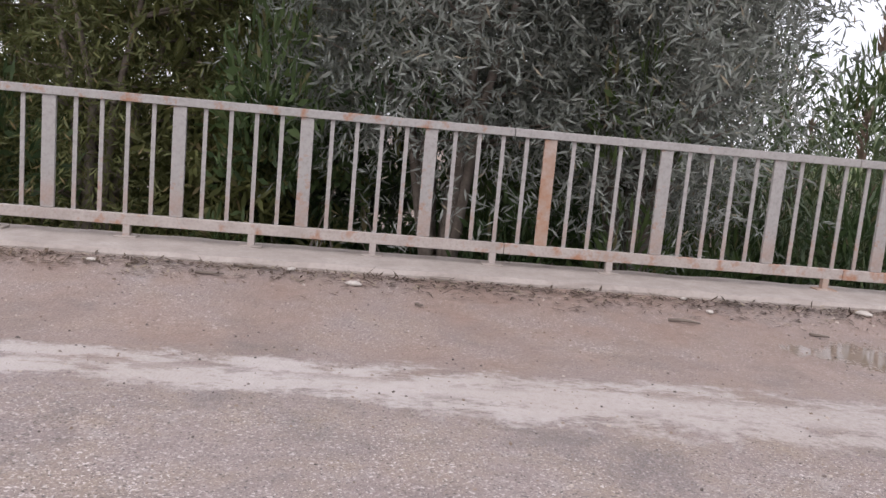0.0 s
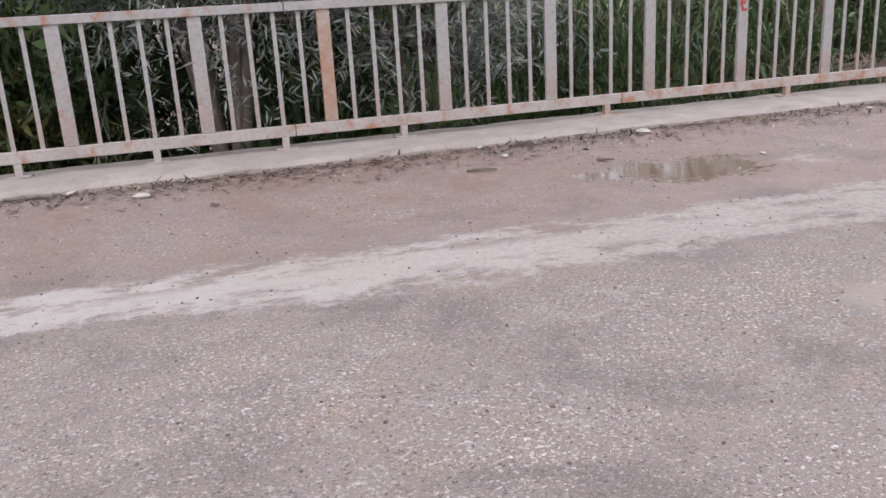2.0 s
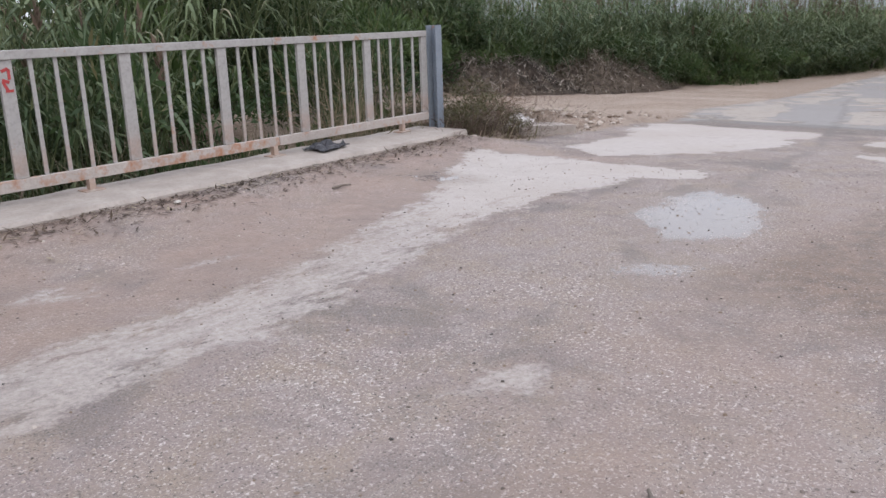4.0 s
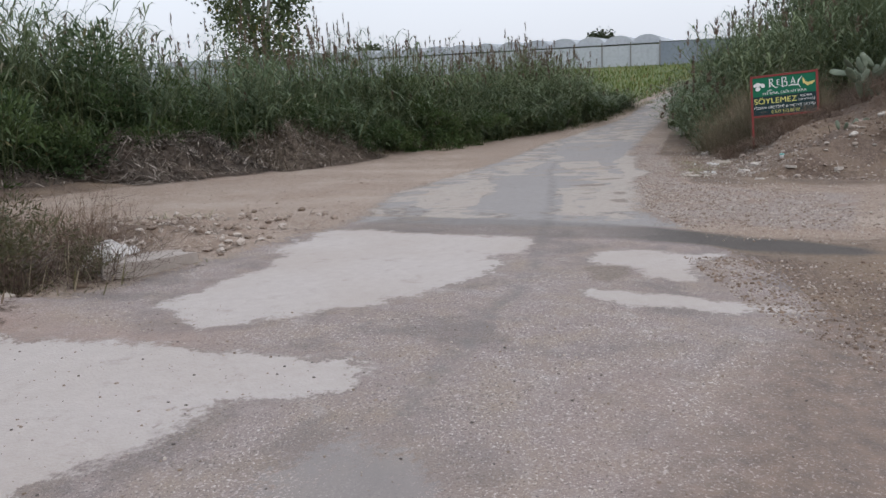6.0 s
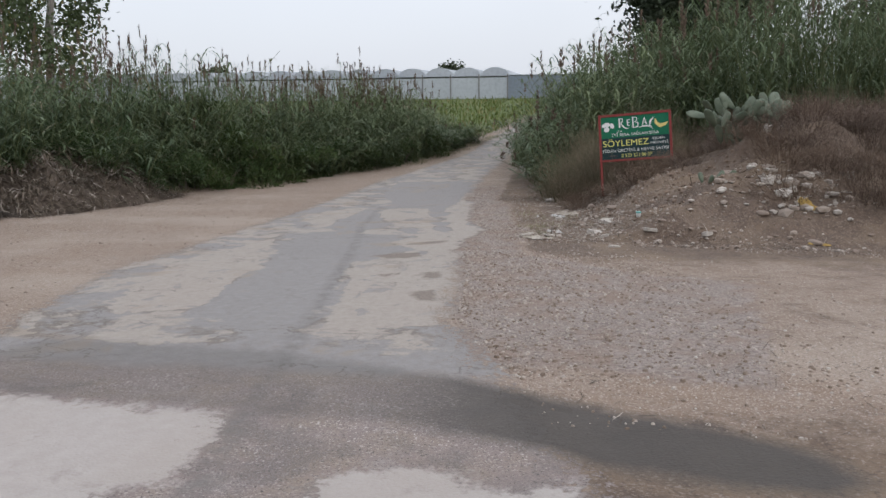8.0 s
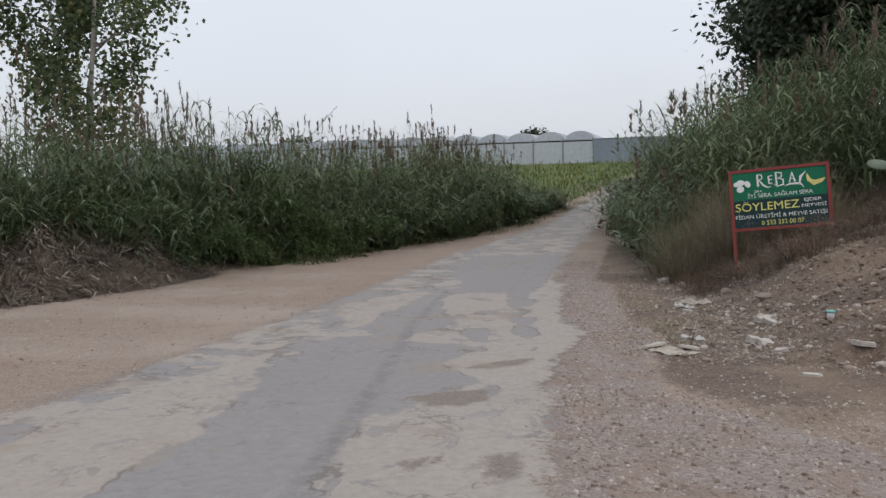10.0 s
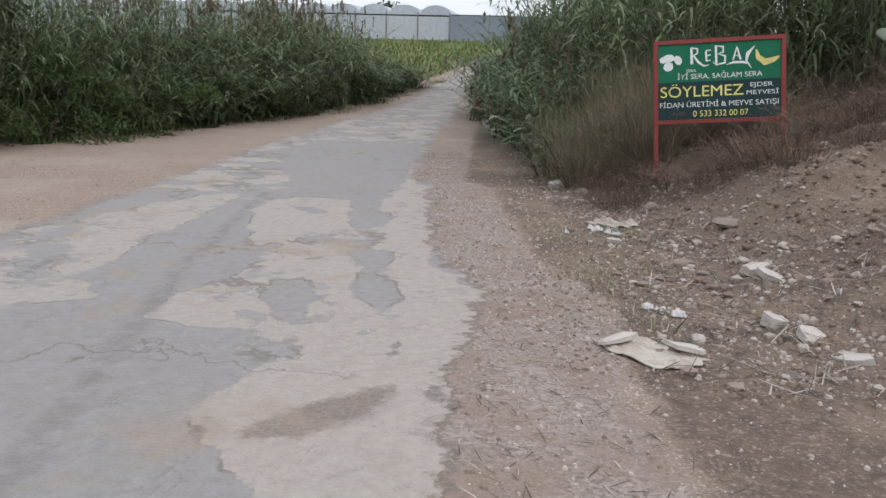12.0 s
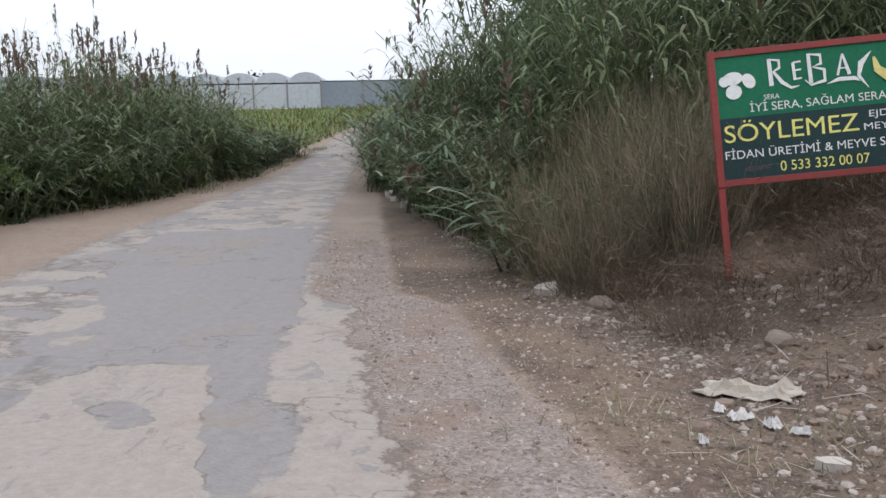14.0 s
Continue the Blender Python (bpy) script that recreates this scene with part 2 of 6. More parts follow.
    dirt = m.mix(m.ramp(m.noise(48.0, 3.0, 0.7), 0.42, 0.62, 0.45, 0.0), dirt, (0.16, 0.108, 0.078))
    dirt = m.mix(m.math("MULTIPLY", m.ramp(m.noise(66.0, 2.0, 0.6, dist=0.3), 0.58, 0.64), 0.75), dirt, (0.50, 0.43, 0.385))
    soil = m.mix(m.ramp(m.noise(10.0, 6.0, 0.7), 0.35, 0.65), (0.075, 0.05, 0.036), (0.15, 0.103, 0.074))
    soil = m.mix(m.ramp(broad, 0.45, 0.62, 0.0, 0.8), soil, (0.21, 0.15, 0.10))
    soil = m.mix(m.math("MULTIPLY", pebble, 0.45), soil, (0.30, 0.25, 0.21))
    soil = m.mix(m.math("MULTIPLY", m.ramp(m.noise(40.0, 2.0, 0.6, dist=0.4), 0.60, 0.66), 0.55), soil, (0.33, 0.28, 0.24))
    soil = m.mix(m.ramp(m.noise(30.0, 3.0, 0.7), 0.45, 0.36, 0.0, 0.6), soil, (0.06, 0.042, 0.032))
    dirt = m.mix(m.ramp(m.math("ADD", m.math("ADD", earth, m.math("MULTIPLY", wob, 1.1)), m.math("MULTIPLY", rag, 0.7)), 0.32, 0.62, 0.0, 0.92), dirt, soil)
    # loose chippings: grey, mauve and whitish
    chip_a = m.mix(m.cells(48.0, "Color"), (0.135, 0.105, 0.092), (0.39, 0.33, 0.295))
    chip_b = m.mix(m.cells(90.0, "Color"), (0.10, 0.08, 0.068), (0.41, 0.345, 0.305))
    chippings = m.mix(m.ramp(m.noise(5.0, 4.0, 0.6), 0.4, 0.6), chip_a, chip_b)
    chippings = m.mix(m.ramp(m.noise(2.2, 4.0, 0.65), 0.45, 0.62, 0.0, 0.7), chippings, (0.235, 0.165, 0.125))
    loose = m.ramp(m.math("ADD", m.attr("gravel"), m.math("ADD", m.math("MULTIPLY", wob, 1.0), m.math("MULTIPLY", rag, 0.8))), 0.42, 0.62, 0.0, 0.92)
    dirt = m.mix(loose, dirt, chippings)
    field = m.mix(m.ramp(m.noise(0.25, 4.0), 0.35, 0.65), (0.075, 0.11, 0.03), (0.13, 0.15, 0.05))
    dirt = m.mix(m.attr("field"), dirt, field)
    road_in = m.math("ADD", m.math("ADD", sd_road, m.math("MULTIPLY", wob, 0.8)), m.math("MULTIPLY", rag, m.attr("crumble")))
    road_mask = m.ramp(road_in, -0.03, 0.05)
    base = m.mix(mud_all, tar, silt)
    crust = m.ramp(m.math("ABSOLUTE", m.math("SUBTRACT", mud_in, 0.01)), 0.0, 0.03, 0.65, 0.0)
    crust = m.math("MULTIPLY", m.math("MULTIPLY", crust, m.attr("sheet")), m.ramp(m.noise(1.4, 3.0), 0.44, 0.56))
    base = m.mix(crust, base, (0.13, 0.105, 0.088))
    hollow = m.ramp(m.math("ADD", m.attr("hollow"), m.math("ADD", m.math("MULTIPLY", wob, 0.35), m.math("MULTIPLY", rag, 0.12))), -0.02, 0.04)
    base = m.mix(m.math("MULTIPLY", hollow, 0.85), base, m.mix(m.ramp(m.noise(45.0, 3.0, 0.7), 0.4, 0.65), (0.225, 0.18, 0.145), (0.12, 0.1, 0.085)))
    tan_spot = m.ramp(m.noise(0.9, 4.0, 0.6, dist=0.8), 0.58, 0.66, 0.0, 0.55)
    base = m.mix(m.math("MULTIPLY", tan_spot, m.ramp(patchy, 0.4, 0.8)), base, (0.30, 0.235, 0.175))
    base = m.mix(m.math("MULTIPLY", rim, 0.7), base, (0.14, 0.115, 0.095))
    mottle = m.ramp(m.noise(16.0, 6.0, 0.75), 0.42, 0.68, 0.0, 0.4)
    base = m.mix(m.math("MULTIPLY", mottle, m.ramp(patchy, 0.1, 0.5)), base, (0.215, 0.185, 0.16))
    base = m.mix(m.math("MAXIMUM", scab_rim, cracks), base, (0.115, 0.095, 0.08))
    wheel = m.ramp(m.math("ADD", m.attr("track"), m.math("MULTIPLY", edge_fine, 0.12)), 0.10, 0.02, 0.0, 0.6)
    base = m.mix(m.math("MULTIPLY", wheel, m.ramp(m.noise(7.0, 4.0, 0.7), 0.35, 0.6)), base, (0.15, 0.138, 0.13))
    # damp and dark stains
    stain = m.ramp(m.math("ADD", sd_dark, m.math("MULTIPLY", wob, 0.25)), -0.08, 0.1)
    stain = m.math("MULTIPLY", stain, m.ramp(m.attr("depth"), 0.0, 1.0, 0.35, 0.92))
    wetness = m.math("MULTIPLY", damp, m.ramp(m.math("ADD", broad, edge), 0.2, 0.7))
    fine_silt = m.mix(m.ramp(mid, 0.3, 0.75), (0.285, 0.205, 0.168), (0.205, 0.143, 0.115))
    fine_silt = m.mix(m.math("MULTIPLY", speck, 0.55), fine_silt, (0.45, 0.38, 0.34))
    base = m.mix(m.math("MULTIPLY", wetness, m.math("SUBTRACT", 1.0, mud_mask)), base, fine_silt)
    red_earth = m.mix(m.ramp(m.noise(9.0, 5.0, 0.65), 0.35, 0.65), (0.20, 0.142, 0.108), (0.11, 0.085, 0.07))
    red_earth = m.mix(m.math("MULTIPLY", speck, 0.6), red_earth, (0.42, 0.35, 0.31))
    base = m.mix(m.ramp(m.math("ADD", m.attr("reddish"), m.math("MULTIPLY", wob, 0.9)), 0.3, 0.75, 0.0, 0.8), base, red_earth)
    base = m.mix(road_mask, dirt, base)
    seam = m.math("MULTIPLY", m.ramp(m.math("ABSOLUTE", road_in), 0.0, 0.035, 0.75, 0.0), m.ramp(m.attr("crumble"), 0.3, 0.8, 1.0, 0.15))
    base = m.mix(seam, base, (0.13, 0.105, 0.085))
    base = m.mix(stain, base, (0.07, 0.062, 0.056))
    water_in = m.math("ADD", m.math("ADD", sd_water, m.math("MULTIPLY", wob, 0.7)), m.math("MULTIPLY", rag, 0.4))
    water_in = m.math("SUBTRACT", water_in, m.math("MULTIPLY", m.math("MAXIMUM", speck, stones), m.ramp(water_in, 0.4, 0.0, 0.0, 0.3)))
    water = m.ramp(water_in, 0.0, 0.035)
    shore = m.ramp(water_in, -0.22, 0.02)
    base = m.mix(m.math("MULTIPLY", shore, 0.45), base, (0.17, 0.125, 0.095))
    base = m.mix(water, base, m.mix(m.attr("clear"), m.mix(m.ramp(m.noise(6.0, 4.0, 0.6), 0.3, 0.7, 0.6, 0.95), base, m.mix(m.attr("murk"), (0.12, 0.095, 0.075), (0.21, 0.143, 0.085))), m.mix(0.45, base, (0.17, 0.157, 0.15))))
    dry_rough = m.ramp(m.math("MAXIMUM", wetness, m.math("MULTIPLY", shore, 0.8)), 0.0, 1.0, 0.88, 0.42)
    height = m.math("ADD", m.math("MULTIPLY", grain, 0.25), m.math("MULTIPLY", m.math("SUBTRACT", 0.5, chips), 0.5))
    height = m.math("ADD", height, m.math("MULTIPLY", mid, 0.6))
    height = m.math("ADD", height, m.math("MULTIPLY", road_mask, 1.4))
    height = m.math("ADD", height, m.math("MULTIPLY", mud_all, 0.7))
    height = m.math("SUBTRACT", height, m.math("MULTIPLY", m.math("MAXIMUM", hollow, m.math("MAXIMUM", cracks, scab_rim)), 1.1))
    height = m.math("ADD", height, m.math("MULTIPLY", m.math("MULTIPLY", loose, m.cells(48.0)), 0.9))
    height = m.math("ADD", height, m.math("MULTIPLY", m.math("MULTIPLY", pebble, m.math("SUBTRACT", 1.0, road_mask)), 1.2))
    m.bump(height, m.math("MULTIPLY", m.math("SUBTRACT", 1.0, water), 0.55), 0.014)
    rough = m.mix(water, dry_rough, m.mix(m.attr("clear"), m.mix(m.attr("murk"), (0.015, 0.015, 0.015), (0.1, 0.1, 0.1)), (0.05, 0.05, 0.05)))
    return m.done(base, rough, 0.0, 0.4)


def painted_steel(name, a, b, rust=(0.33, 0.15, 0.075), low=0.0, amount=0.5):
    """Chalky old paint on steel, rust worn through it."""
    m = Mat(name)
    z = m.n.new("ShaderNodeSeparateXYZ")
    m.l.new(m.co.outputs["Object"], z.inputs[0])
    c = m.mix(m.ramp(m.noise(6.0, 4.0), 0.3, 0.7), a, b)
    c = m.mix(m.ramp(m.noise(45.0, 3.0), 0.45, 0.75, 0.0, 0.45), c, tuple(v * 0.6 for v in b))
    r = m.math("ADD", m.noise(7.0, 5.0, 0.65), m.math("MULTIPLY", m.rand(), 0.12))
    c = m.mix(m.ramp(r, 0.72 - amount * 0.2, 0.82 - amount * 0.15, 0.0, 0.85), c, rust)
    if low:
        c = m.mix(m.math("MULTIPLY", m.ramp(z.outputs["Z"], low, low - 0.35), m.ramp(m.noise(5.0, 4.0), 0.40, 0.62, 0.0, 0.7)), c, rust)
    m.bump(m.noise(90.0, 3.0), 0.2, 0.003)
    return m.done(c, 0.62, 0.0, 0.4)


def plain(name, a, b, scale=8.0, rough=0.8, metal=0.0, fine=60.0, bump=0.25, dist=0.005):
    m = Mat(name)
    c = m.mix(m.ramp(m.noise(scale, 4.0), 0.3, 0.7), a, b)
    c = m.mix(m.ramp(m.noise(fine, 3.0), 0.45, 0.75, 0.0, 0.4), c, tuple(v * 0.6 for v in a))
    m.bump(m.noise(fine, 3.0), bump, dist)
    return m.done(c, rough, metal)


def stone_material(name, tones):
    m = Mat(name)
    c = m.mix(m.island(), tones[0], tones[1])
    c = m.mix(m.ramp(m.math("FRACT", m.math("MULTIPLY", m.island(), 7.7)), 0.6, 0.62), c, tones[2])
    c = m.mix(m.ramp(m.noise(14.0, 4.0), 0.4, 0.75, 0.0, 0.5), c, (0.25, 0.19, 0.145))
    m.bump(m.noise(60.0, 3.0), 0.4, 0.01)
    return m.done(c, 0.85)


M_GROUND = ground_material()
M_KERB = plain("weathered_concrete", (0.40, 0.355, 0.32), (0.30, 0.26, 0.23), 5.0, 0.9, 0.0, 40.0, 0.5, 0.01)
M_RAIL = painted_steel("rail_paint", (0.385, 0.374, 0.362), (0.31, 0.298, 0.285), low=0.62, amount=0.35)
M_BEAM = painted_steel("beam_paint", (0.44, 0.395, 0.365), (0.36, 0.315, 0.285), amount=0.75)
M_RUSTY = painted_steel("rusted_paint", (0.43, 0.375, 0.335), (0.37, 0.305, 0.265), rust=(0.34, 0.17, 0.09), low=1.3, amount=0.8)
M_BLUE = painted_steel("grey_blue_steel", (0.17, 0.20, 0.245), (0.22, 0.25, 0.285), amount=0.15)
M_RED = plain("red_spray", (0.42, 0.05, 0.05), (0.36, 0.06, 0.06), 20.0)
M_BARK = plain("bark", (0.13, 0.105, 0.085), (0.20, 0.17, 0.145), 9.0, 0.9, 0.0, 40.0, 0.6, 0.01)
M_PALEBARK = plain("pale_bark", (0.27, 0.25, 0.22), (0.36, 0.33, 0.30), 9.0, 0.9, 0.0, 40.0, 0.5, 0.01)
M_NARROW = leaf_material("narrow_leaf", (0.165, 0.185, 0.155), (0.37, 0.39, 0.36), (0.29, 0.25, 0.18), 0.03, 0.5, 0.2, 0.0)
M_OLIVE = leaf_material("olive_leaf", (0.09, 0.11, 0.04), (0.18, 0.19, 0.07), (0.24, 0.19, 0.09), 0.06)
M_REED = leaf_material("reed_leaf", (0.066, 0.105, 0.046), (0.165, 0.212, 0.125), (0.25, 0.235, 0.155), 0.025)
M_CANE = plain("reed_cane", (0.065, 0.092, 0.034), (0.125, 0.142, 0.06), 6.0)
M_PLUME = plain("reed_plume", (0.115, 0.08, 0.058), (0.185, 0.138, 0.10), 20.0, 1.0)
M_BUSH = leaf_material("bush_leaf", (0.032, 0.062, 0.02), (0.078, 0.122, 0.042), (0.14, 0.13, 0.06), 0.03)
M_WEED = leaf_material("weed_leaf", (0.055, 0.06, 0.028), (0.11, 0.105, 0.055), (0.15, 0.115, 0.075), 0.2)
M_DARKLEAF = leaf_material("dark_leaf", (0.035, 0.05, 0.027), (0.062, 0.078, 0.043), None, 0, 0.6, 0.12)
M_POPLAR = leaf_material("poplar_leaf", (0.07, 0.105, 0.045), (0.13, 0.165, 0.07), (0.28, 0.24, 0.09), 0.05)
M_DRYTWIG = leaf_material("dry_twig", (0.095, 0.066, 0.05), (0.18, 0.132, 0.105), (0.27, 0.22, 0.17), 0.08, 0.9, 0.1)
M_STRAW = leaf_material("cut_reed", (0.095, 0.076, 0.062), (0.225, 0.185, 0.152), (0.42, 0.37, 0.32), 0.14, 0.9, 0.1)
M_GRASS = leaf_material("grass_blade", (0.125, 0.14, 0.07), (0.25, 0.24, 0.145), (0.40, 0.345, 0.25), 0.3)
M_WILDGRASS = leaf_material("wild_grass", (0.11, 0.11, 0.064), (0.21, 0.19, 0.125), (0.28, 0.225, 0.16), 0.3, 0.8)
M_CROP = leaf_material("crop_blade", (0.085, 0.13, 0.03), (0.15, 0.185, 0.055), (0.24, 0.21, 0.09), 0.1)
M_STONE = stone_material("stone", ((0.165, 0.12, 0.09), (0.275, 0.218, 0.178), (0.43, 0.375, 0.328)))
M_PALE = stone_material("pale_rubble", ((0.42, 0.375, 0.33), (0.54, 0.505, 0.46), (0.33, 0.275, 0.23)))
M_CLOD = stone_material("earth_clod", ((0.10, 0.066, 0.046), (0.17, 0.115, 0.082), (0.24, 0.17, 0.125)))
M_DARKCHIP = stone_material("dark_chippings", ((0.05, 0.044, 0.042), (0.095, 0.082, 0.078), (0.15, 0.125, 0.115)))
M_CACTUS = plain("cactus_skin", (0.08, 0.108, 0.07), (0.16, 0.19, 0.13), 5.0, 0.55)
M_FRUIT = plain("cactus_fruit", (0.45, 0.2, 0.1), (0.4, 0.3, 0.12), 9.0)
M_CLOTH = plain("dirty_cloth", (0.40, 0.35, 0.29), (0.50, 0.45, 0.385), 9.0, 0.95, 0, 90.0, 0.5, 0.008)
M_BLACKBAG = plain("black_plastic", (0.02, 0.02, 0.025), (0.035, 0.035, 0.045), 9.0, 0.4)
M_WHITE = plain("white_litter", (0.56, 0.54, 0.52), (0.66, 0.64, 0.62), 9.0, 0.7)
M_YELLOW = plain("yellow_plastic", (0.36, 0.23, 0.05), (0.42, 0.28, 0.08), 9.0, 0.6)
M_TURQ = plain("turquoise_plastic", (0.12, 0.4, 0.36), (0.16, 0.45, 0.42), 9.0, 0.5)
M_SIGNGREEN = plain("sign_green", (0.004, 0.125, 0.06), (0.006, 0.14, 0.07), 2.0, 0.85, 0, 30.0, 0.05)
M_SIGNDARK = plain("sign_dark_green", (0.008, 0.03, 0.032), (0.01, 0.036, 0.038), 2.0, 0.85, 0, 30.0, 0.05)
M_SIGNRED = painted_steel("sign_red", (0.25, 0.035, 0.03), (0.20, 0.035, 0.03), rust=(0.16, 0.06, 0.04), amount=0.2)
M_SIGNWHITE = plain("sign_white", (0.68, 0.70, 0.68), (0.74, 0.75, 0.73), 3.0, 0.5, 0, 30.0, 0.05)
M_SIGNYELLOW = plain("sign_yellow", (0.70, 0.66, 0.16), (0.74, 0.70, 0.2), 3.0, 0.5, 0, 30.0, 0.05)
M_SIGNBANANA = plain("sign_pale_yellow", (0.70, 0.62, 0.22), (0.6, 0.5, 0.15), 12.0, 0.5, 0, 30.0, 0.05)
M_FILM = plain("greenhouse_film", (0.40, 0.43, 0.47), (0.48, 0.51, 0.54), 0.15, 0.45, 0, 3.0, 0.05)
M_NET = plain("greenhouse_net", (0.19, 0.225, 0.275), (0.24, 0.275, 0.32), 0.15, 0.7, 0, 3.0, 0.05)
M_POSTGREY = plain("greenhouse_post", (0.19, 0.185, 0.18), (0.25, 0.245, 0.24), 3.0)

# ---------------------------------------------------------------- mesh helpers
rng = np.random.default_rng(7)


def part(name, bm, material, parent=None, label=""):
    """Links a bmesh as one mesh object, under a thing or a part."""
    me = bpy.data.meshes.new(name)
    bm.normal_update()
    bm.to_mesh(me)
    bm.free()
    me.materials.append(material)
    ob = new(name, me)
    ob.parent = parent
    return tagged(ob, label=label) if label else ob


def mesh_part(name, verts, faces, material, parent=None, smooth=False):
    """Links vertices and faces as one mesh object."""
    me = bpy.data.meshes.new(name)
    me.from_pydata(verts.tolist() if hasattr(verts, "tolist") else verts, [], faces.tolist() if hasattr(faces, "tolist") else faces)
    if smooth:
        me.polygons.foreach_set("use_smooth", [True] * len(me.polygons))
    me.materials.append(material)
    ob = new(name, me)
    ob.parent = parent
    return ob


def thing(name, x, y, z, label, category, group="", kind=""):
    e = new(name)
    e.location = (x, y, z)
    e.empty_display_size = 0.1
    return tagged(e, label, category, group, kind)


def box(bm, cx, cy, cz, sx, sy, sz, bevel=0.0, turn=None):
    """Adds a box about its centre."""
    r = bmesh.ops.create_cube(bm, size=1.0, matrix=Matrix.Translation((cx, cy, cz)) @ (turn or Matrix()) @ Matrix.Diagonal((sx, sy, sz, 1)))
    if bevel:
        es = list({e for v in r["verts"] for e in v.link_edges})
        bmesh.ops.bevel(bm, geom=es, offset=bevel, segments=2, affect="EDGES", profile=0.6)
    return bm


def tube(bm, path, radii, sides=7):
    """A tapered tube along a path."""
    rings = []
    path = [Vector(p) for p in path]
    for i, p in enumerate(path):
        d = (path[min(i + 1, len(path) - 1)] - path[max(i - 1, 0)]).normalized()
        q = d.to_track_quat("Z", "Y")
        rings.append([bm.verts.new(p + q @ Vector((math.cos(a) * radii[i], math.sin(a) * radii[i], 0))) for a in [2 * math.pi * k / sides for k in range(sides)]])
    for a, b in zip(rings, rings[1:]):
        for k in range(sides):
            f = bm.faces.new((a[k], a[(k + 1) % sides], b[(k + 1) % sides], b[k]))
            f.smooth = True
    bm.faces.new(rings[-1])
    bm.faces.new(rings[0][::-1])
    return bm


def unit(v):
    return v / np.maximum(np.linalg.norm(v, axis=-1, keepdims=True), 1e-9)


def diamonds(base, way, length, width, r):
    """Leaves of four corners: bases, directions, lengths, widths."""
    way = unit(way)
    side = unit(np.cross(way, unit(r.normal(size=way.shape)))) * (width / 2)[:, None]
    mid = base + way * (length * 0.45)[:, None]
    tip = base + way * length[:, None]
    v = np.stack([base, mid + side, tip, mid - side], 1).reshape(-1, 3)
    return v, np.arange(len(v)).reshape(-1, 4)


def blades(base, way, length, width, droop):
    """Long leaves of three joints that bend down: a list of vertices and of faces."""
    way = unit(way)
    flat = way * np.array([1, 1, 0.0])
    side = unit(np.cross(way, np.array([0, 0, 1.0])) + 1e-4) * (width / 2)[:, None]
    down = np.array([0, 0, -1.0])
    pts = []
    for s in (0.0, 0.35, 0.7, 1.0):
        c = base + way * (length * s)[:, None] + down * (droop * length * s * s)[:, None]
        w = {0.0: 0.55, 0.35: 1.0, 0.7: 0.7, 1.0: 0.04}[s]
        pts += [c - side * w, c + side * w]
    v = np.stack(pts, 1).reshape(-1, 3)
    b = np.arange(len(base))[:, None] * 8
    f = np.concatenate([b + np.array([k, k + 1, k + 3, k + 2]) for k in (0, 2, 4)])
    return v, f


def join(lists):
    vs, fs, n = [], [], 0
    for v, f in lists:
        vs.append(v), fs.extend((f + n).tolist())
        n += len(v)
    return np.concatenate(vs), fs


# ---------------------------------------------------------------- lie of the land
BED_X = np.array([-2000, -50, 9, 14, 19, 23, 27, 31, 46, 70, 104, 140, 4000.0])
BED_Z = np.array([0, 0, 0, -0.22, -0.56, -0.85, -1.1, -1.26, -1.34, -0.75, 0.85, 1.0, 1.0])


def sstep(a, b, x):
    t = np.clip((x - a) / (b - a), 0, 1)
    return t * t * (3 - 2 * t)


def lattice(x, y, cell, seed):
    """Smooth value noise, -1 to 1."""
    x, y = np.asarray(x, float) / cell, np.asarray(y, float) / cell
    i, j = np.floor(x).astype(np.int64), np.floor(y).astype(np.int64)
    u, v = x - i, y - j
    u, v = u * u * (3 - 2 * u), v * v * (3 - 2 * v)

    def h(a, b):
        k = (a * 374761393 + b * 668265263 + seed * 1442695041) & 0xFFFFFFFF
        k = ((k ^ (k >> 13)) * 1274126177) & 0xFFFFFFFF
        return ((k ^ (k >> 16)) & 0xFFFF) / 32767.5 - 1

    return (h(i, j) * (1 - u) + h(i + 1, j) * u) * (1 - v) + (h(i, j + 1) * (1 - u) + h(i + 1, j + 1) * u) * v


def right_foot(x):
    """Where the bank beside the road begins."""
    return np.interp(x, [0, 19, 20.5, 24, 28, 33, 41, 60, 90], [-30, -9.5, -5.1, -5.0, -4.8, -4.3, -3.0, -2.2, -3.0])


def bank(x, y):
    d = np.minimum(right_foot(x) - y, (x - 19.2) * 0.8)
    d = np.maximum(d, 0)
    return (np.minimum(d, 5.5) * 0.27 + 0.25 * sstep(0.2, 1.5, d)) * sstep(19.2, 21.5, x) * (1 - sstep(55, 80, x) * 0.7)


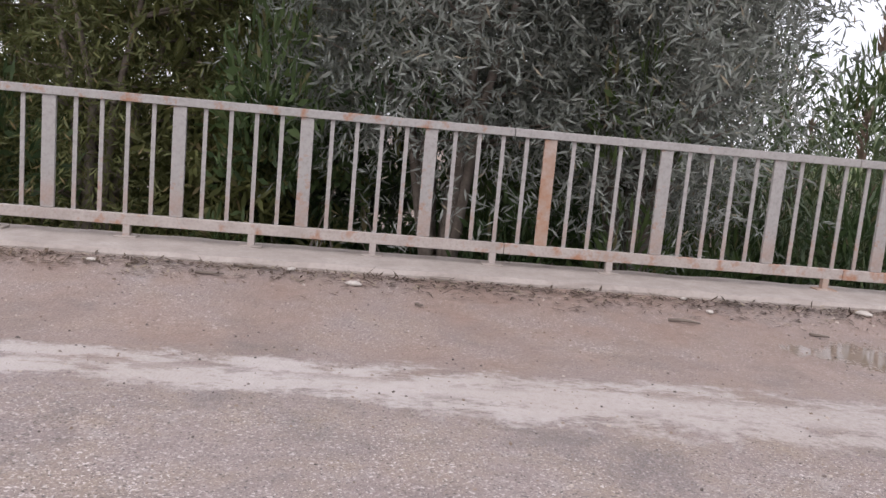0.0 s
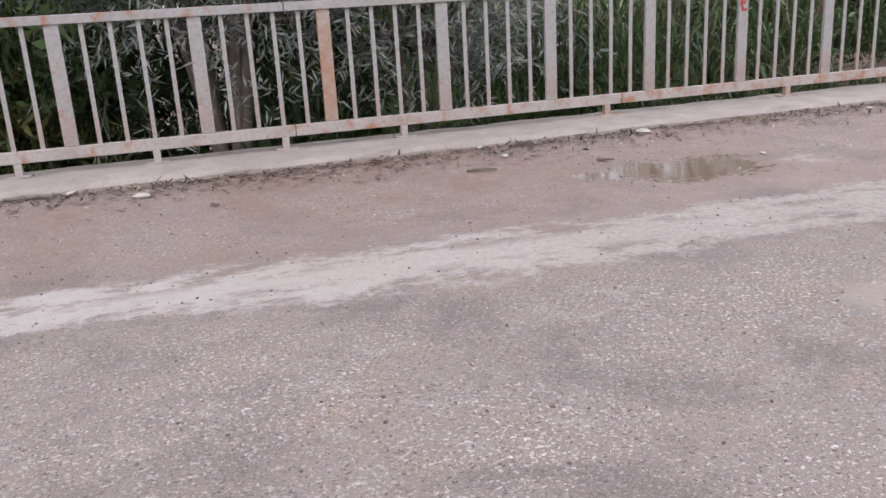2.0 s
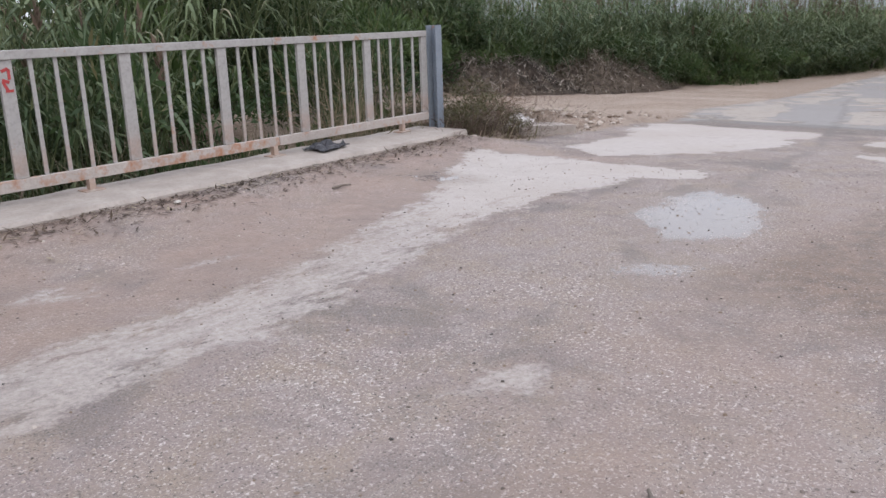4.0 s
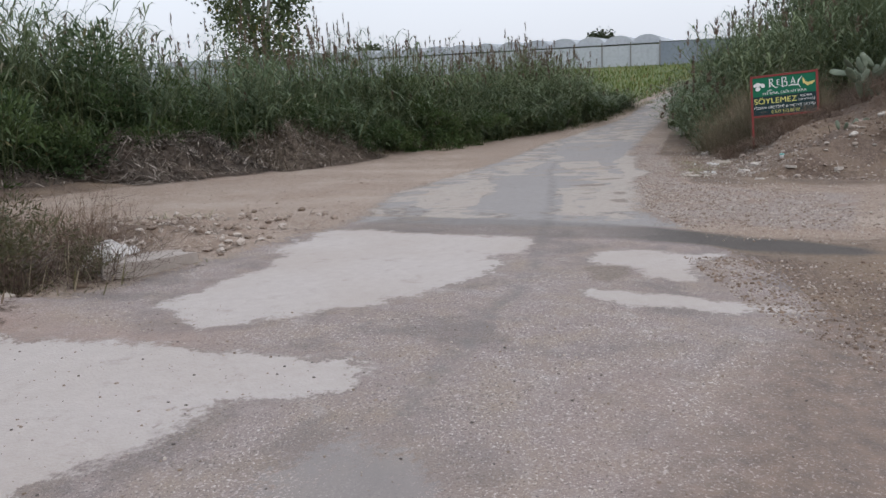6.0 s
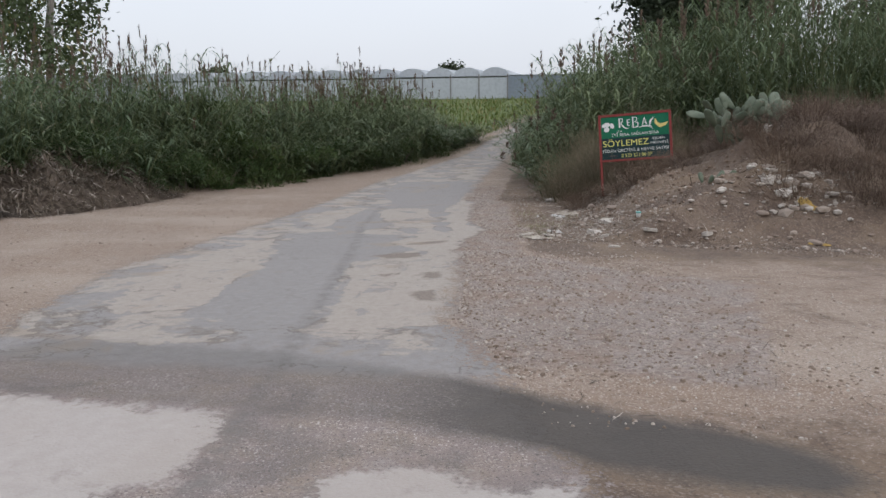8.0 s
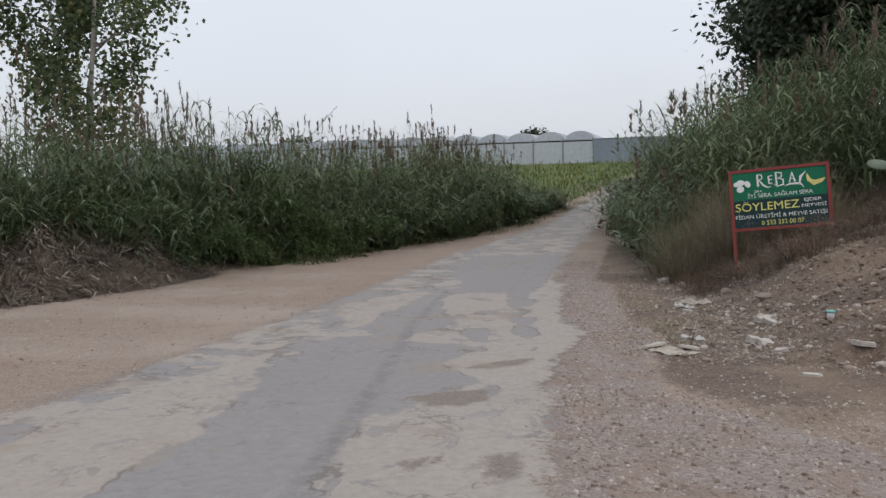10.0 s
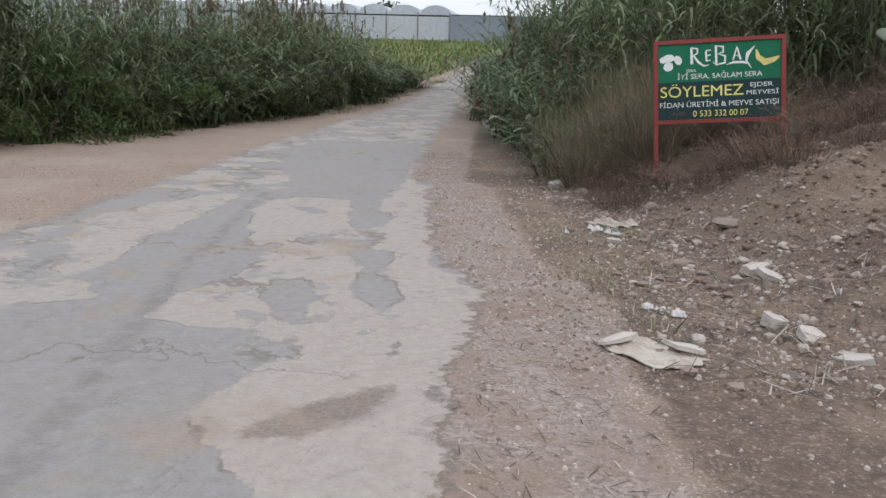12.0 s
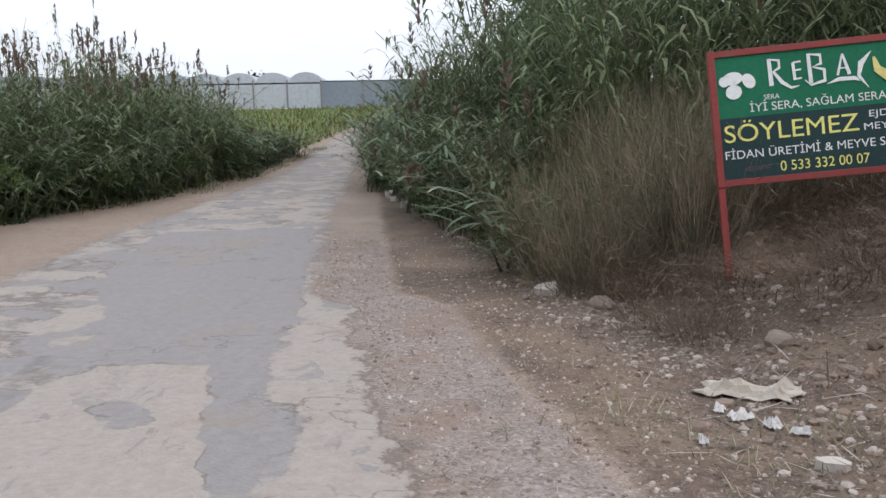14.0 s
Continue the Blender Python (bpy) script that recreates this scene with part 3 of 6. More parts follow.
def height(x, y):
    x, y = np.asarray(x, float), np.asarray(y, float)
    z = np.interp(x, BED_X, BED_Z) * 0.5 + np.interp(x - 1.0, BED_X, BED_Z) * 0.25 + np.interp(x + 1.0, BED_X, BED_Z) * 0.25
    bridge = 1 - sstep(8.9, 9.6, x)
    z = z + 0.09 * sstep(-2.2, -0.55, y) * (1 - sstep(0.0, 0.25, y)) * bridge
    z = z - 1.9 * sstep(0.2, 1.3, y) * (1 - sstep(9.3, 12.0, x + 0.35 * np.maximum(y - 1, 0)))
    heap = np.exp(-((x - 11.2) / 1.7) ** 2 - ((y - 0.5) / 1.3) ** 2)
    z = z + 0.16 * heap * (1 + 0.8 * lattice(x, y, 0.35, 3))
    b = bank(x, y) + 0.5 * np.exp(-((x - 24.6) / 2.0) ** 2 - ((y + 8.5) / 1.2) ** 2) + 0.1 * np.exp(-((x - 22.6) / 1.1) ** 2 - ((y + 8.2) / 0.9) ** 2)
    z = z + b + np.minimum(b, 0.6) * (0.3 * lattice(x, y, 0.9, 5) + 0.16 * lattice(x, y, 0.33, 6) + 0.05 * lattice(x, y, 0.16, 7))
    z = z + 0.15 * sstep(5.0, 7.5, y) * sstep(12, 16, x) * (1 - sstep(40, 60, x))
    rough_ground = 1 - sstep(-0.4, 0.3, road_sd(x, y))
    z = z + rough_ground * (0.018 * lattice(x, y, 0.5, 8) + 0.008 * lattice(x, y, 0.17, 9)) - 0.022 * rough_ground * (x > 9)
    z = z + 0.007 * lattice(x, y, 1.3, 10) * (np.abs(x) < 60)
    return z


ROAD_R = np.array([(-60, -8.2), (6.0, -8.2), (8.3, -6.4), (10.0, -5.6), (12.0, -5.0), (14.7, -4.0), (17, -3.76), (18.7, -3.5), (20.3, -3.38), (21.2, -3.45), (21.9, -3.5), (23.6, -3.0),
                   (27.3, -2.62), (28.4, -2.55), (29.1, -2.12), (37, -1.9), (58, -1.8), (75, -3.5)])
ROAD_L = np.array([(-60, 0.3), (9.0, 0.3), (9.2, -0.75), (11.9, -1.15), (13.5, -1.1), (16.7, -0.16), (18.2, -0.05), (20.3, 0.27), (24.5, 0.72), (28, 1.06), (33.0, 1.3),
                   (39.5, 0.76), (48, 0.1), (58, 0.0), (75, -1.2)])


def road_sd(x, y):
    """Metres inside the edges of the made road, negative outside."""
    return np.minimum(y - np.interp(x, ROAD_R[:, 0], ROAD_R[:, 1]), np.interp(x, ROAD_L[:, 0], ROAD_L[:, 1]) - y) - 200 * (x > 75)


def inside(x, y, poly):
    """Metres inside a polygon, negative outside."""
    p = np.array(poly, float)
    best, hit = np.full(x.shape, 1e9), np.zeros(x.shape, bool)
    for a, b in zip(p, np.roll(p, -1, 0)):
        d = b - a
        t = np.clip(((x - a[0]) * d[0] + (y - a[1]) * d[1]) / (d @ d), 0, 1)
        best = np.minimum(best, np.hypot(x - a[0] - t * d[0], y - a[1] - t * d[1]))
        cross = ((a[1] > y) != (b[1] > y)) & (x < d[0] * (y - a[1]) / (d[1] if d[1] else 1e-9) + a[0])
        hit ^= cross
    return np.where(hit, best, -best)


SILT_BRIDGE = [
    [(-8, -2.35), (0.5, -2.36), (2.8, -2.5), (4.6, -2.45), (6.6, -1.9), (8.0, -1.2), (8.45, -1.0), (8.68, -2.18), (8.7, -3.38), (8.3, -3.42), (7.97, -2.99), (7.5, -2.8), (7.1, -2.72), (6.2, -2.72), (4.2, -3.1), (2.3, -3.15), (0.35, -3.08), (-1.1, -2.85), (-8, -2.9)],
    [(3.3, -1.66), (3.6, -1.68), (3.95, -1.85), (3.85, -1.98), (3.5, -1.8)],
    [(4.4, -1.9), (4.95, -1.98), (4.9, -2.12), (4.5, -2.1)],
    [(3.95, -4.15), (4.3, -4.22), (4.3, -4.4), (4.05, -4.43)],
]
SILT_JUNCTION = [
    [(8.95, -2.13), (9.64, -2.86), (10.25, -3.23), (10.95, -3.46), (11.26, -3.39), (11.5, -3.17), (11.64, -3.42), (12.48, -3.3), (12.51, -2.36), (12.7, -1.7), (12.66, -1.16), (11.7, -1.25), (10.65, -1.6), (9.35, -1.5)],
    [(11.7, -3.94), (11.97, -4.31), (11.77, -4.76), (11.83, -5.06), (11.26, -4.78), (10.72, -4.86), (10.81, -4.47), (11.15, -4.4), (11.3, -3.98)],
    [(10.4, -4.05), (10.34, -4.48), (10.21, -5.06), (10.0, -5.61), (9.88, -5.05), (9.95, -4.52), (10.18, -4.17)],
]
# the sealed road beyond: sheets of pale silt, bare grey seal between them, grey spots in the pale
PALE_NEAR = [
    [(16.0, -0.76), (17.72, -0.5), (18.49, -0.62), (20.24, -0.66), (17.52, -1.51), (16.07, -1.76), (14.86, -2.03), (14.4, -1.5)],
    [(17.74, -2.55), (18.42, -3.33), (18.7, -3.5), (16.3, -3.9), (14.4, -3.95), (14.2, -3.2), (15.25, -3.0), (16.25, -2.83)],
    [(20.31, -2.54), (20.43, -3.21), (19.65, -3.45), (18.27, -3.7), (18.2, -3.18), (18.74, -3.12), (19.19, -2.8), (19.64, -2.48)],
]
PALE_MID = [
    [(20.99, -1.63), (21.62, -1.62), (21.95, -2.04), (21.27, -2.3), (20.93, -2.41), (20.8, -2.1)],
    [(22.26, -2.28), (23.37, -2.34), (21.84, -2.68), (21.31, -2.91), (21.04, -3.13), (20.3, -3.05), (20.26, -2.58), (21.0, -2.61), (21.62, -2.51)],
    [(28.9, -2.1), (29.1, -2.6), (24.3, -2.95), (22.9, -3.1), (21.73, -3.55), (21.0, -3.4), (20.4, -3.4), (20.4, -3.15), (21.32, -3.01), (22.3, -2.87), (24.4, -2.45), (26.8, -2.2)],
]
PALE_FAR = [
    [(25.18, -0.99), (26.64, -1.0), (26.55, -1.76), (24.39, -2.18), (23.32, -1.57), (24.1, -1.26)],
    [(23.38, 0.03), (25.44, 0.18), (26.67, -0.06), (26.7, -0.42), (24.06, -0.6), (22.43, -0.76), (22.28, -0.6)],
    [(25.3, -0.85), (26.34, -0.9), (26.64, -1.13), (26.66, -1.47), (25.96, -1.8), (24.42, -1.87), (24.47, -1.41)],
]
GREY_NEAR = [
    [(14.5, -2.03), (16.08, -1.75), (16.92, -1.68), (19.4, -1.04), (21.2, -0.82), (21.6, -1.7), (22.07, -2.32), (20.06, -2.38), (18.48, -2.43), (17.33, -2.55), (15.5, -2.84), (14.2, -3.1)],
    [(20.34, -0.96), (20.94, -1.71), (20.69, -2.22), (20.07, -2.54), (19.63, -2.45), (18.96, -3.02), (18.56, -2.75), (18.12, -2.45), (18.12, -2.3)],
]
GREY_FAR = [
    [(22.05, -0.79), (23.64, -0.67), (26.25, -0.34), (26.1, -0.92), (24.1, -1.26), (23.31, -1.53), (23.51, -1.79), (22.24, -1.81), (20.83, -1.54)],
    [(25.08, 1.08), (26.85, 0.85), (27.0, 0.5), (25.44, 0.2), (24.0, 0.41)],
    [(33.8, 0.5), (34.4, -1.75), (29.1, -2.1), (26.84, -2.15), (24.37, -2.36), (24.42, -1.93), (25.95, -1.86), (26.7, -1.11), (26.83, -0.36), (27.6, -0.82), (29.4, -0.1), (31.7, 0.4)],
]
GREY_SPOTS = [
    [(22.13, -2.01), (22.14, -2.32), (21.62, -2.51), (21.01, -2.61), (20.94, -2.5), (21.13, -2.33)],
    [(23.37, -2.34), (23.38, -2.69), (22.72, -2.82), (22.43, -2.73), (21.96, -2.91), (21.4, -2.97), (21.39, -2.87), (21.84, -2.68)],
    [(25.6, -1.36), (25.74, -1.41), (25.64, -1.64), (25.36, -1.69), (25.29, -1.56)],
    [(28.9, -2.3), (29.1, -2.5), (28.2, -2.55), (28.3, -2.3)],
]
HOLLOWS = [
    [(11.1, -3.97), (11.22, -4.28), (10.87, -4.4), (10.55, -4.2)],
    [(15.73, -3.52), (15.94, -3.73), (15.39, -3.81), (15.37, -3.65)],
    [(17.0, -3.39), (17.09, -3.56), (16.63, -3.61), (16.63, -3.48)],
    [(18.22, -2.6), (18.52, -2.77), (18.66, -3.11), (18.3, -3.12), (18.1, -2.81)],
    [(16.74, -3.0), (17.03, -3.19), (16.86, -3.23), (16.64, -3.1)],
    [(19.49, -2.71), (19.73, -2.75), (20.06, -3.08), (20.13, -3.19), (19.76, -3.13), (19.5, -2.9)],
    [(18.3, -2.55), (18.56, -2.75), (18.72, -3.12), (18.39, -3.05), (18.1, -3.0)],
    [(15.82, -4.38), (15.99, -4.77), (15.47, -4.74), (15.4, -4.45)],
]
GRAVEL = [(18.6, -3.6), (18.4, -4.7), (17.4, -5.6), (16.8, -6.6), (13.2, -6.0), (13.6, -4.2), (16.2, -3.85)]
STRIP = [(12.7, -1.25), (13.7, -1.5), (13.6, -3.1), (13.0, -4.7), (12.45, -5.9), (12.0, -6.15), (11.85, -5.95), (11.95, -5.3), (12.4, -4.1), (12.5, -2.4)]
WATER = [
    [(2.1, -1.58), (2.5, -1.4), (3.0, -1.42), (3.4, -1.6), (3.3, -1.98), (2.6, -2.0)],
    [(1.85, -4.1), (2.1, -3.82), (2.7, -3.7), (2.93, -4.06), (3.03, -4.5), (3.3, -4.62), (3.52, -4.9), (3.5, -5.35), (3.2, -5.25), (2.9, -4.9), (2.6, -4.6), (2.43, -4.4), (2.2, -4.2)],
    [(6.3, -3.95), (6.85, -3.45), (7.9, -3.6), (7.6, -4.1), (6.9, -4.4), (6.4, -4.2)],
    [(5.55, -4.0), (5.9, -4.0), (5.85, -4.3), (5.55, -4.25)],
    [(7.0, -1.3), (7.3, -1.4), (7.3, -1.85), (7.05, -1.6)],
]


def build_ground():
    """One sheet from under the feet to the horizon, fine where the walk passes."""
    xs = np.concatenate([[-3000, -1200, -500, -200, -90, -45, -25, -15], np.arange(-8, 33, 0.075), np.arange(33, 72, 0.4), [74, 78, 84, 90, 97, 104, 115, 130, 160, 220, 350, 700, 1500, 4000]])
    ys = np.concatenate([[-3000, -1200, -500, -200, -90, -50, -30, -22, -17, -14, -12, -11], np.arange(-10, 8, 0.075), [8.4, 9, 10, 11, 12, 14, 17, 22, 30, 45, 90, 200, 500, 1200, 3000]])
    X, Y = np.meshgrid(xs, ys, indexing="ij")
    x, y = X.ravel(), Y.ravel()
    z = height(x, y)
    nx, ny = len(xs), len(ys)
    k = (np.arange(nx - 1)[:, None] * ny + np.arange(ny - 1)[None]).ravel()
    faces = np.stack([k, k + ny, k + ny + 1, k + 1], 1)
    ob = mesh_part("ground", np.stack([x, y, z], 1), faces, M_GROUND, None, True)
    near = (x > -9) & (x < 34) & (np.abs(y) < 12)

    def give(name, values):
        ob.data.attributes.new(name, "FLOAT", "POINT").data.foreach_set("value", np.asarray(values, np.float32))

    def spots(polys):
        out = np.full(x.shape, -5.0)
        for p in polys:
            out[near] = np.maximum(out[near], inside(x[near], y[near], p))
        return out

    give("road", np.clip(road_sd(x, y), -5, 5))
    give("mud", spots(SILT_BRIDGE + SILT_JUNCTION))
    pale, grey, spot = spots(PALE_NEAR + PALE_MID + PALE_FAR), spots(GREY_NEAR + GREY_FAR), spots(GREY_SPOTS)
    sheets = np.where(pale >= 0, np.minimum(pale, 0.3), np.where(grey >= 0, -np.minimum(grey, 0.3), 0.0))
    give("pale", np.where(spot > -0.3, np.minimum(sheets, -spot), sheets))
    give("thin", np.interp(x, [-1.0, 2.0, 5.5, 7.2], [0.05, 0.4, 0.42, 0.0]))
    give("hollow", spots(HOLLOWS))
    shoulder = sstep(17.5, 19.0, x) * (1 - sstep(31, 36, x)) * (y < -1) * sstep(-1.1, -0.55, road_sd(x, y))
    give("gravel", np.clip(sstep(-0.3, 0.3, spots([GRAVEL])) + 0.85 * shoulder, 0, 1))
    give("reddish", sstep(4.2, 6.5, x) * (1 - sstep(11, 13, x)) * sstep(-4.4, -5.5, y + 0.25 * (x - 8)))
    give("dark", spots([STRIP]))
    give("depth", sstep(-3.6, -4.8, y))
    give("water", spots(WATER))
    track = np.interp(x, [8.8, 9.7, 11.1, 14.6, 17.3, 20.1, 22.3, 27], [-3.75, -3.72, -3.63, -3.02, -2.48, -1.9, -1.36, -0.6])
    give("track", np.where((x > 8) & (x < 27), np.abs(y - track), 5))
    give("murk", ((x < 2.95) & (x > 2.0) & (y < -3)).astype(float) + 0.45 * ((x > 2) & (x < 4) & (y > -3)))
    give("crumble", np.where((y > -2.2) & (x > 9), 0.9, np.where(x < 19.0, 1.0, 0.12)))
    give("sheet", sstep(5.6, 7.4, x))
    give("clear", np.clip(sstep(2.7, 3.15, x + 0.3 * (y + 4.5)) * (y < -3.5) + (x > 5) * 1.0, 0, 1))
    give("patchy", sstep(12.6, 13.8, x))
    give("damp", (1 - sstep(8.6, 9.4, x)) * sstep(-2.9, -2.0, y) + (1 - sstep(8.0, 10, x)) * sstep(-4.0, -5.0, y) * sstep(1.2, 2.6, x) * 0.5)
    leafy = sstep(0.3, 0.8, y) * (1 - sstep(9, 11, x))
    heap = np.exp(-((x - 11.2) / 1.6) ** 2 - ((y - 0.5) / 1.2) ** 2)
    verge = 1.25 * sstep(17.5, 20.5, x) * sstep(-0.55, -1.15, road_sd(x, y)) * (y < -1) * (1 - sstep(40, 50, x))
    corner = sstep(0.35, -0.15, road_sd(x, y)) * (y < -4) * (1 - sstep(11.5, 14, x)) * sstep(6, 8, x)
    give("earth", np.clip(sstep(0.0, 0.35, bank(x, y)) + sstep(5.2, 6.2, y) * (x > 9) + leafy + 0.75 * heap + 0.8 * verge + 0.85 * corner + 0.35 * sstep(13, 15, x) * sstep(-4.3, -5.2, y) * (x < 22), 0, 1))
    give("field", sstep(44, 50, x) * (1 - sstep(-2.2, -1.0, road_sd(x, y))) * (1 - sstep(1500, 1600, x)))
    return tagged(ob, "worn asphalt, dried silt, puddles and orange earth of a country road", "ground", kind="structure")


ground = build_ground()

# ---------------------------------------------------------------- bridge: kerb and railing


def build_kerb():
    """A weathered concrete kerb with an uneven edge."""
    bm = bmesh.new()
    n = 150
    prof = [(-0.50, -0.1), (-0.50, 0.105), (-0.475, 0.135), (-0.1, 0.145), (0.2, 0.145), (0.225, 0.12), (0.225, -0.6)]
    rows = []
    for i in range(n + 1):
        x = -14 + 23.1 * i / n
        rows.append([bm.verts.new((x, py + (0.02 * noise.noise((x * 2.3, k, 0)) if 0 < k < 3 else 0), pz + (0.012 * noise.noise((x * 3.1, k * 0.7, 4)) if 0 < k < 5 else 0))) for k, (py, pz) in enumerate(prof)])
    for a, b in zip(rows, rows[1:]):
        for k in range(len(prof) - 1):
            bm.faces.new((a[k], b[k], b[k + 1], a[k + 1]))
    bm.faces.new(rows[0]), bm.faces.new(rows[-1][::-1])
    bmesh.ops.recalc_face_normals(bm, faces=bm.faces[:])
    return tagged(part("kerb", bm, M_KERB), "low weathered concrete kerb along the edge of the bridge", "kerb", kind="structure")


build_kerb()
STEP = 0.9
rail = thing("railing", 0, 0, 0.145, "old cream-painted steel bridge railing with rust stains", "railing")


def rail_part(name, bm, mat, label="", under=None):
    ob = part(name, bm, mat, under or rail, label)
    ob.matrix_parent_inverse = Matrix.Translation((0, 0, -0.145)) if not under else Matrix()
    return ob


# the top rail is made of lengths that meet with small gaps
joints = [-7.2, -3.15, 0.62, 3.33, 6.85, 9.04]
for a, b in zip(joints, joints[1:]):
    rail_part("top_rail", box(bmesh.new(), (a + b) / 2, 0, 1.157, b - a - 0.006, 0.062, 0.062, 0.006), M_RAIL)
    rail_part("bottom_rail", box(bmesh.new(), (a + b) / 2, 0, 0.277, b - a - 0.004, 0.05, 0.082, 0.006), M_BEAM, "rust-stained bottom rail")


def post_x(i):
    return i * 0.912 if i < 1 else i * STEP


for i in range(-8, 11):
    rusty = i == 1
    bm = box(bmesh.new(), 0, 0, 0.722, 0.095, 0.032, 0.805, 0.004)
    ob = rail_part("post", bm, M_RUSTY if rusty else M_RAIL, "post with orange rust" if rusty else "")
    ob.location = (post_x(i), 0, 0)
    if i == 5:
        bmr = bmesh.new()
        for k, (dx, dz, w, h) in enumerate([(-0.01, 1.06, 0.05, 0.02), (0.015, 1.03, 0.02, 0.07), (-0.012, 0.985, 0.05, 0.02), (-0.02, 0.955, 0.02, 0.06), (0.005, 0.92, 0.055, 0.018)]):
            box(bmr, dx, -0.0185, dz, w, 0.003, h, 0.0, Matrix.Rotation(0.4 * (k % 3 - 1), 4, "Y"))
        mark = part("paint_mark", bmr, M_RED, ob, "red sprayed mark")
    if i < 10:
        for k in range(1, 5):
            b = rail_part("baluster", box(bmesh.new(), 0, 0, 0.722, 0.03, 0.012, 0.81), M_RAIL)
            b.location = (post_x(i) + k * (post_x(i + 1) - post_x(i)) / 5, 0, 0)
for x in (-6.7, -4.9, -3.1, -2.17, -1.27, -0.37, 0.54, 1.45, 3.2, 5.0, 6.8, 8.6):
    foot = rail_part("foot", box(bmesh.new(), 0, 0, 0.192, 0.05, 0.05, 0.09, 0.003), M_RUSTY if x > 2 else M_BEAM)
    foot.location = (x, 0, 0)
    part("base_plate", box(bmesh.new(), 0, 0, 0.151, 0.16, 0.12, 0.012, 0.002), M_KERB if x < 2 else M_RUSTY, foot)
end_post = thing("end_post", 9.12, 0, 0.0, "grey-blue steel channel post at the end of the railing", "post")
bm = bmesh.new()
box(bm, 0.05, -0.06, 0.62, 0.012, 0.13, 1.24, 0.002)
box(bm, 0.0, -0.12, 0.62, 0.1, 0.012, 1.24, 0.002)
box(bm, 0.0, 0.0, 0.62, 0.1, 0.012, 1.24, 0.002)
part("channel", bm, M_BLUE, end_post)

# ---------------------------------------------------------------- plants


def reed_parts(r, stems, tall, spread, plumes=0.5, lean=0.12, leaf=0.55, bare=1.0):
    """Vertices and faces of one clump of giant reed: canes, leaves, plumes."""
    cane, leaves, heads = bmesh.new(), [], []
    for _ in range(stems):
        a, d = r.uniform(0, 6.283), spread * math.sqrt(r.uniform())
        foot = np.array([d * math.cos(a), d * math.sin(a), -0.1])
        h = tall * r.uniform(0.58, 1.05)
        tilt = np.array([r.normal(0, lean), r.normal(0, lean), 0]) + 0.10 * np.array([math.cos(a), math.sin(a), 0]) * d / max(spread, 0.1)
        pts = [foot + np.array([0, 0, h * s]) + tilt * h * s * s for s in (0, 0.35, 0.7, 1.0)]
        tube(cane, pts, [0.013, 0.011, 0.008, 0.004], 4)
        m = int(h * 6.4)
        s = np.sort(0.14 + 0.86 * r.uniform(0, 1, m) ** bare)
        at = foot + np.stack([tilt[0] * h * s * s, tilt[1] * h * s * s, h * s], 1)
        turn = r.uniform(0, 6.283, m)
        way = np.stack([np.cos(turn), np.sin(turn), r.uniform(0.55, 1.5, m)], 1)
        leaves.append(blades(at, way, leaf * r.uniform(0.6, 1.25, m), 0.036 * r.uniform(0.7, 1.3, m), r.uniform(0.35, 1.15, m)))
        if r.uniform() < plumes:
            top, n = pts[-1], 26
            t = r.uniform(0, 0.42, n)
            b = top + np.stack([0 * t, 0 * t, t], 1)
            w = np.stack([r.normal(0, 0.32, n) + 0.25, r.normal(0, 0.32, n), np.ones(n)], 1)
            heads.append(diamonds(b, w, r.uniform(0.09, 0.19, n), r.uniform(0.025, 0.045, n), r))
    return cane, join(leaves), join(heads) if heads else None


def reed_clump(r, label, stems=16, tall=4.2, spread=0.55, plumes=0.5, lean=0.12, leaf=0.55, bare=1.0):
    e = thing("reed_clump", 0, 0, 0, label, "reed", "reeds along the ditch")
    cane, (lv, lf), heads = reed_parts(r, stems, tall, spread, plumes, lean, leaf, bare)
    tagged(part("cane", cane, M_CANE, e), kind="stuff")
    tagged(mesh_part("foliage", lv, lf, M_REED, e), kind="stuff")
    if heads:
        tagged(mesh_part("plume", heads[0], heads[1], M_PLUME, e), kind="stuff")
    return e


def bush_mesh(r, rx, ry, rz, count, leaf=(0.10, 0.2), wide=0.2):
    """Leafy twigs in a lumpy dome: leaves stand thickest near the outside."""
    lumps = r.normal(size=(9, 3)) * np.array([0.55, 0.55, 0.35]) + np.array([0, 0, 0.5])
    pick = r.integers(0, 9, count)
    d = unit(r.normal(size=(count, 3)))
    d[:, 2] = np.abs(d[:, 2]) * 0.9 - 0.15
    rad = 0.5 * r.uniform(0.25, 1.0, count) ** 0.5
    p = (lumps[pick] + d * rad[:, None]) * np.array([rx, ry, rz])
    p[:, 2] = np.maximum(p[:, 2], 0.02)
    way = d + r.normal(size=(count, 3)) * 0.6 + np.array([0, 0, 0.35])
    L = r.uniform(*leaf, count)
    return diamonds(p, way, L, L * wide, r)


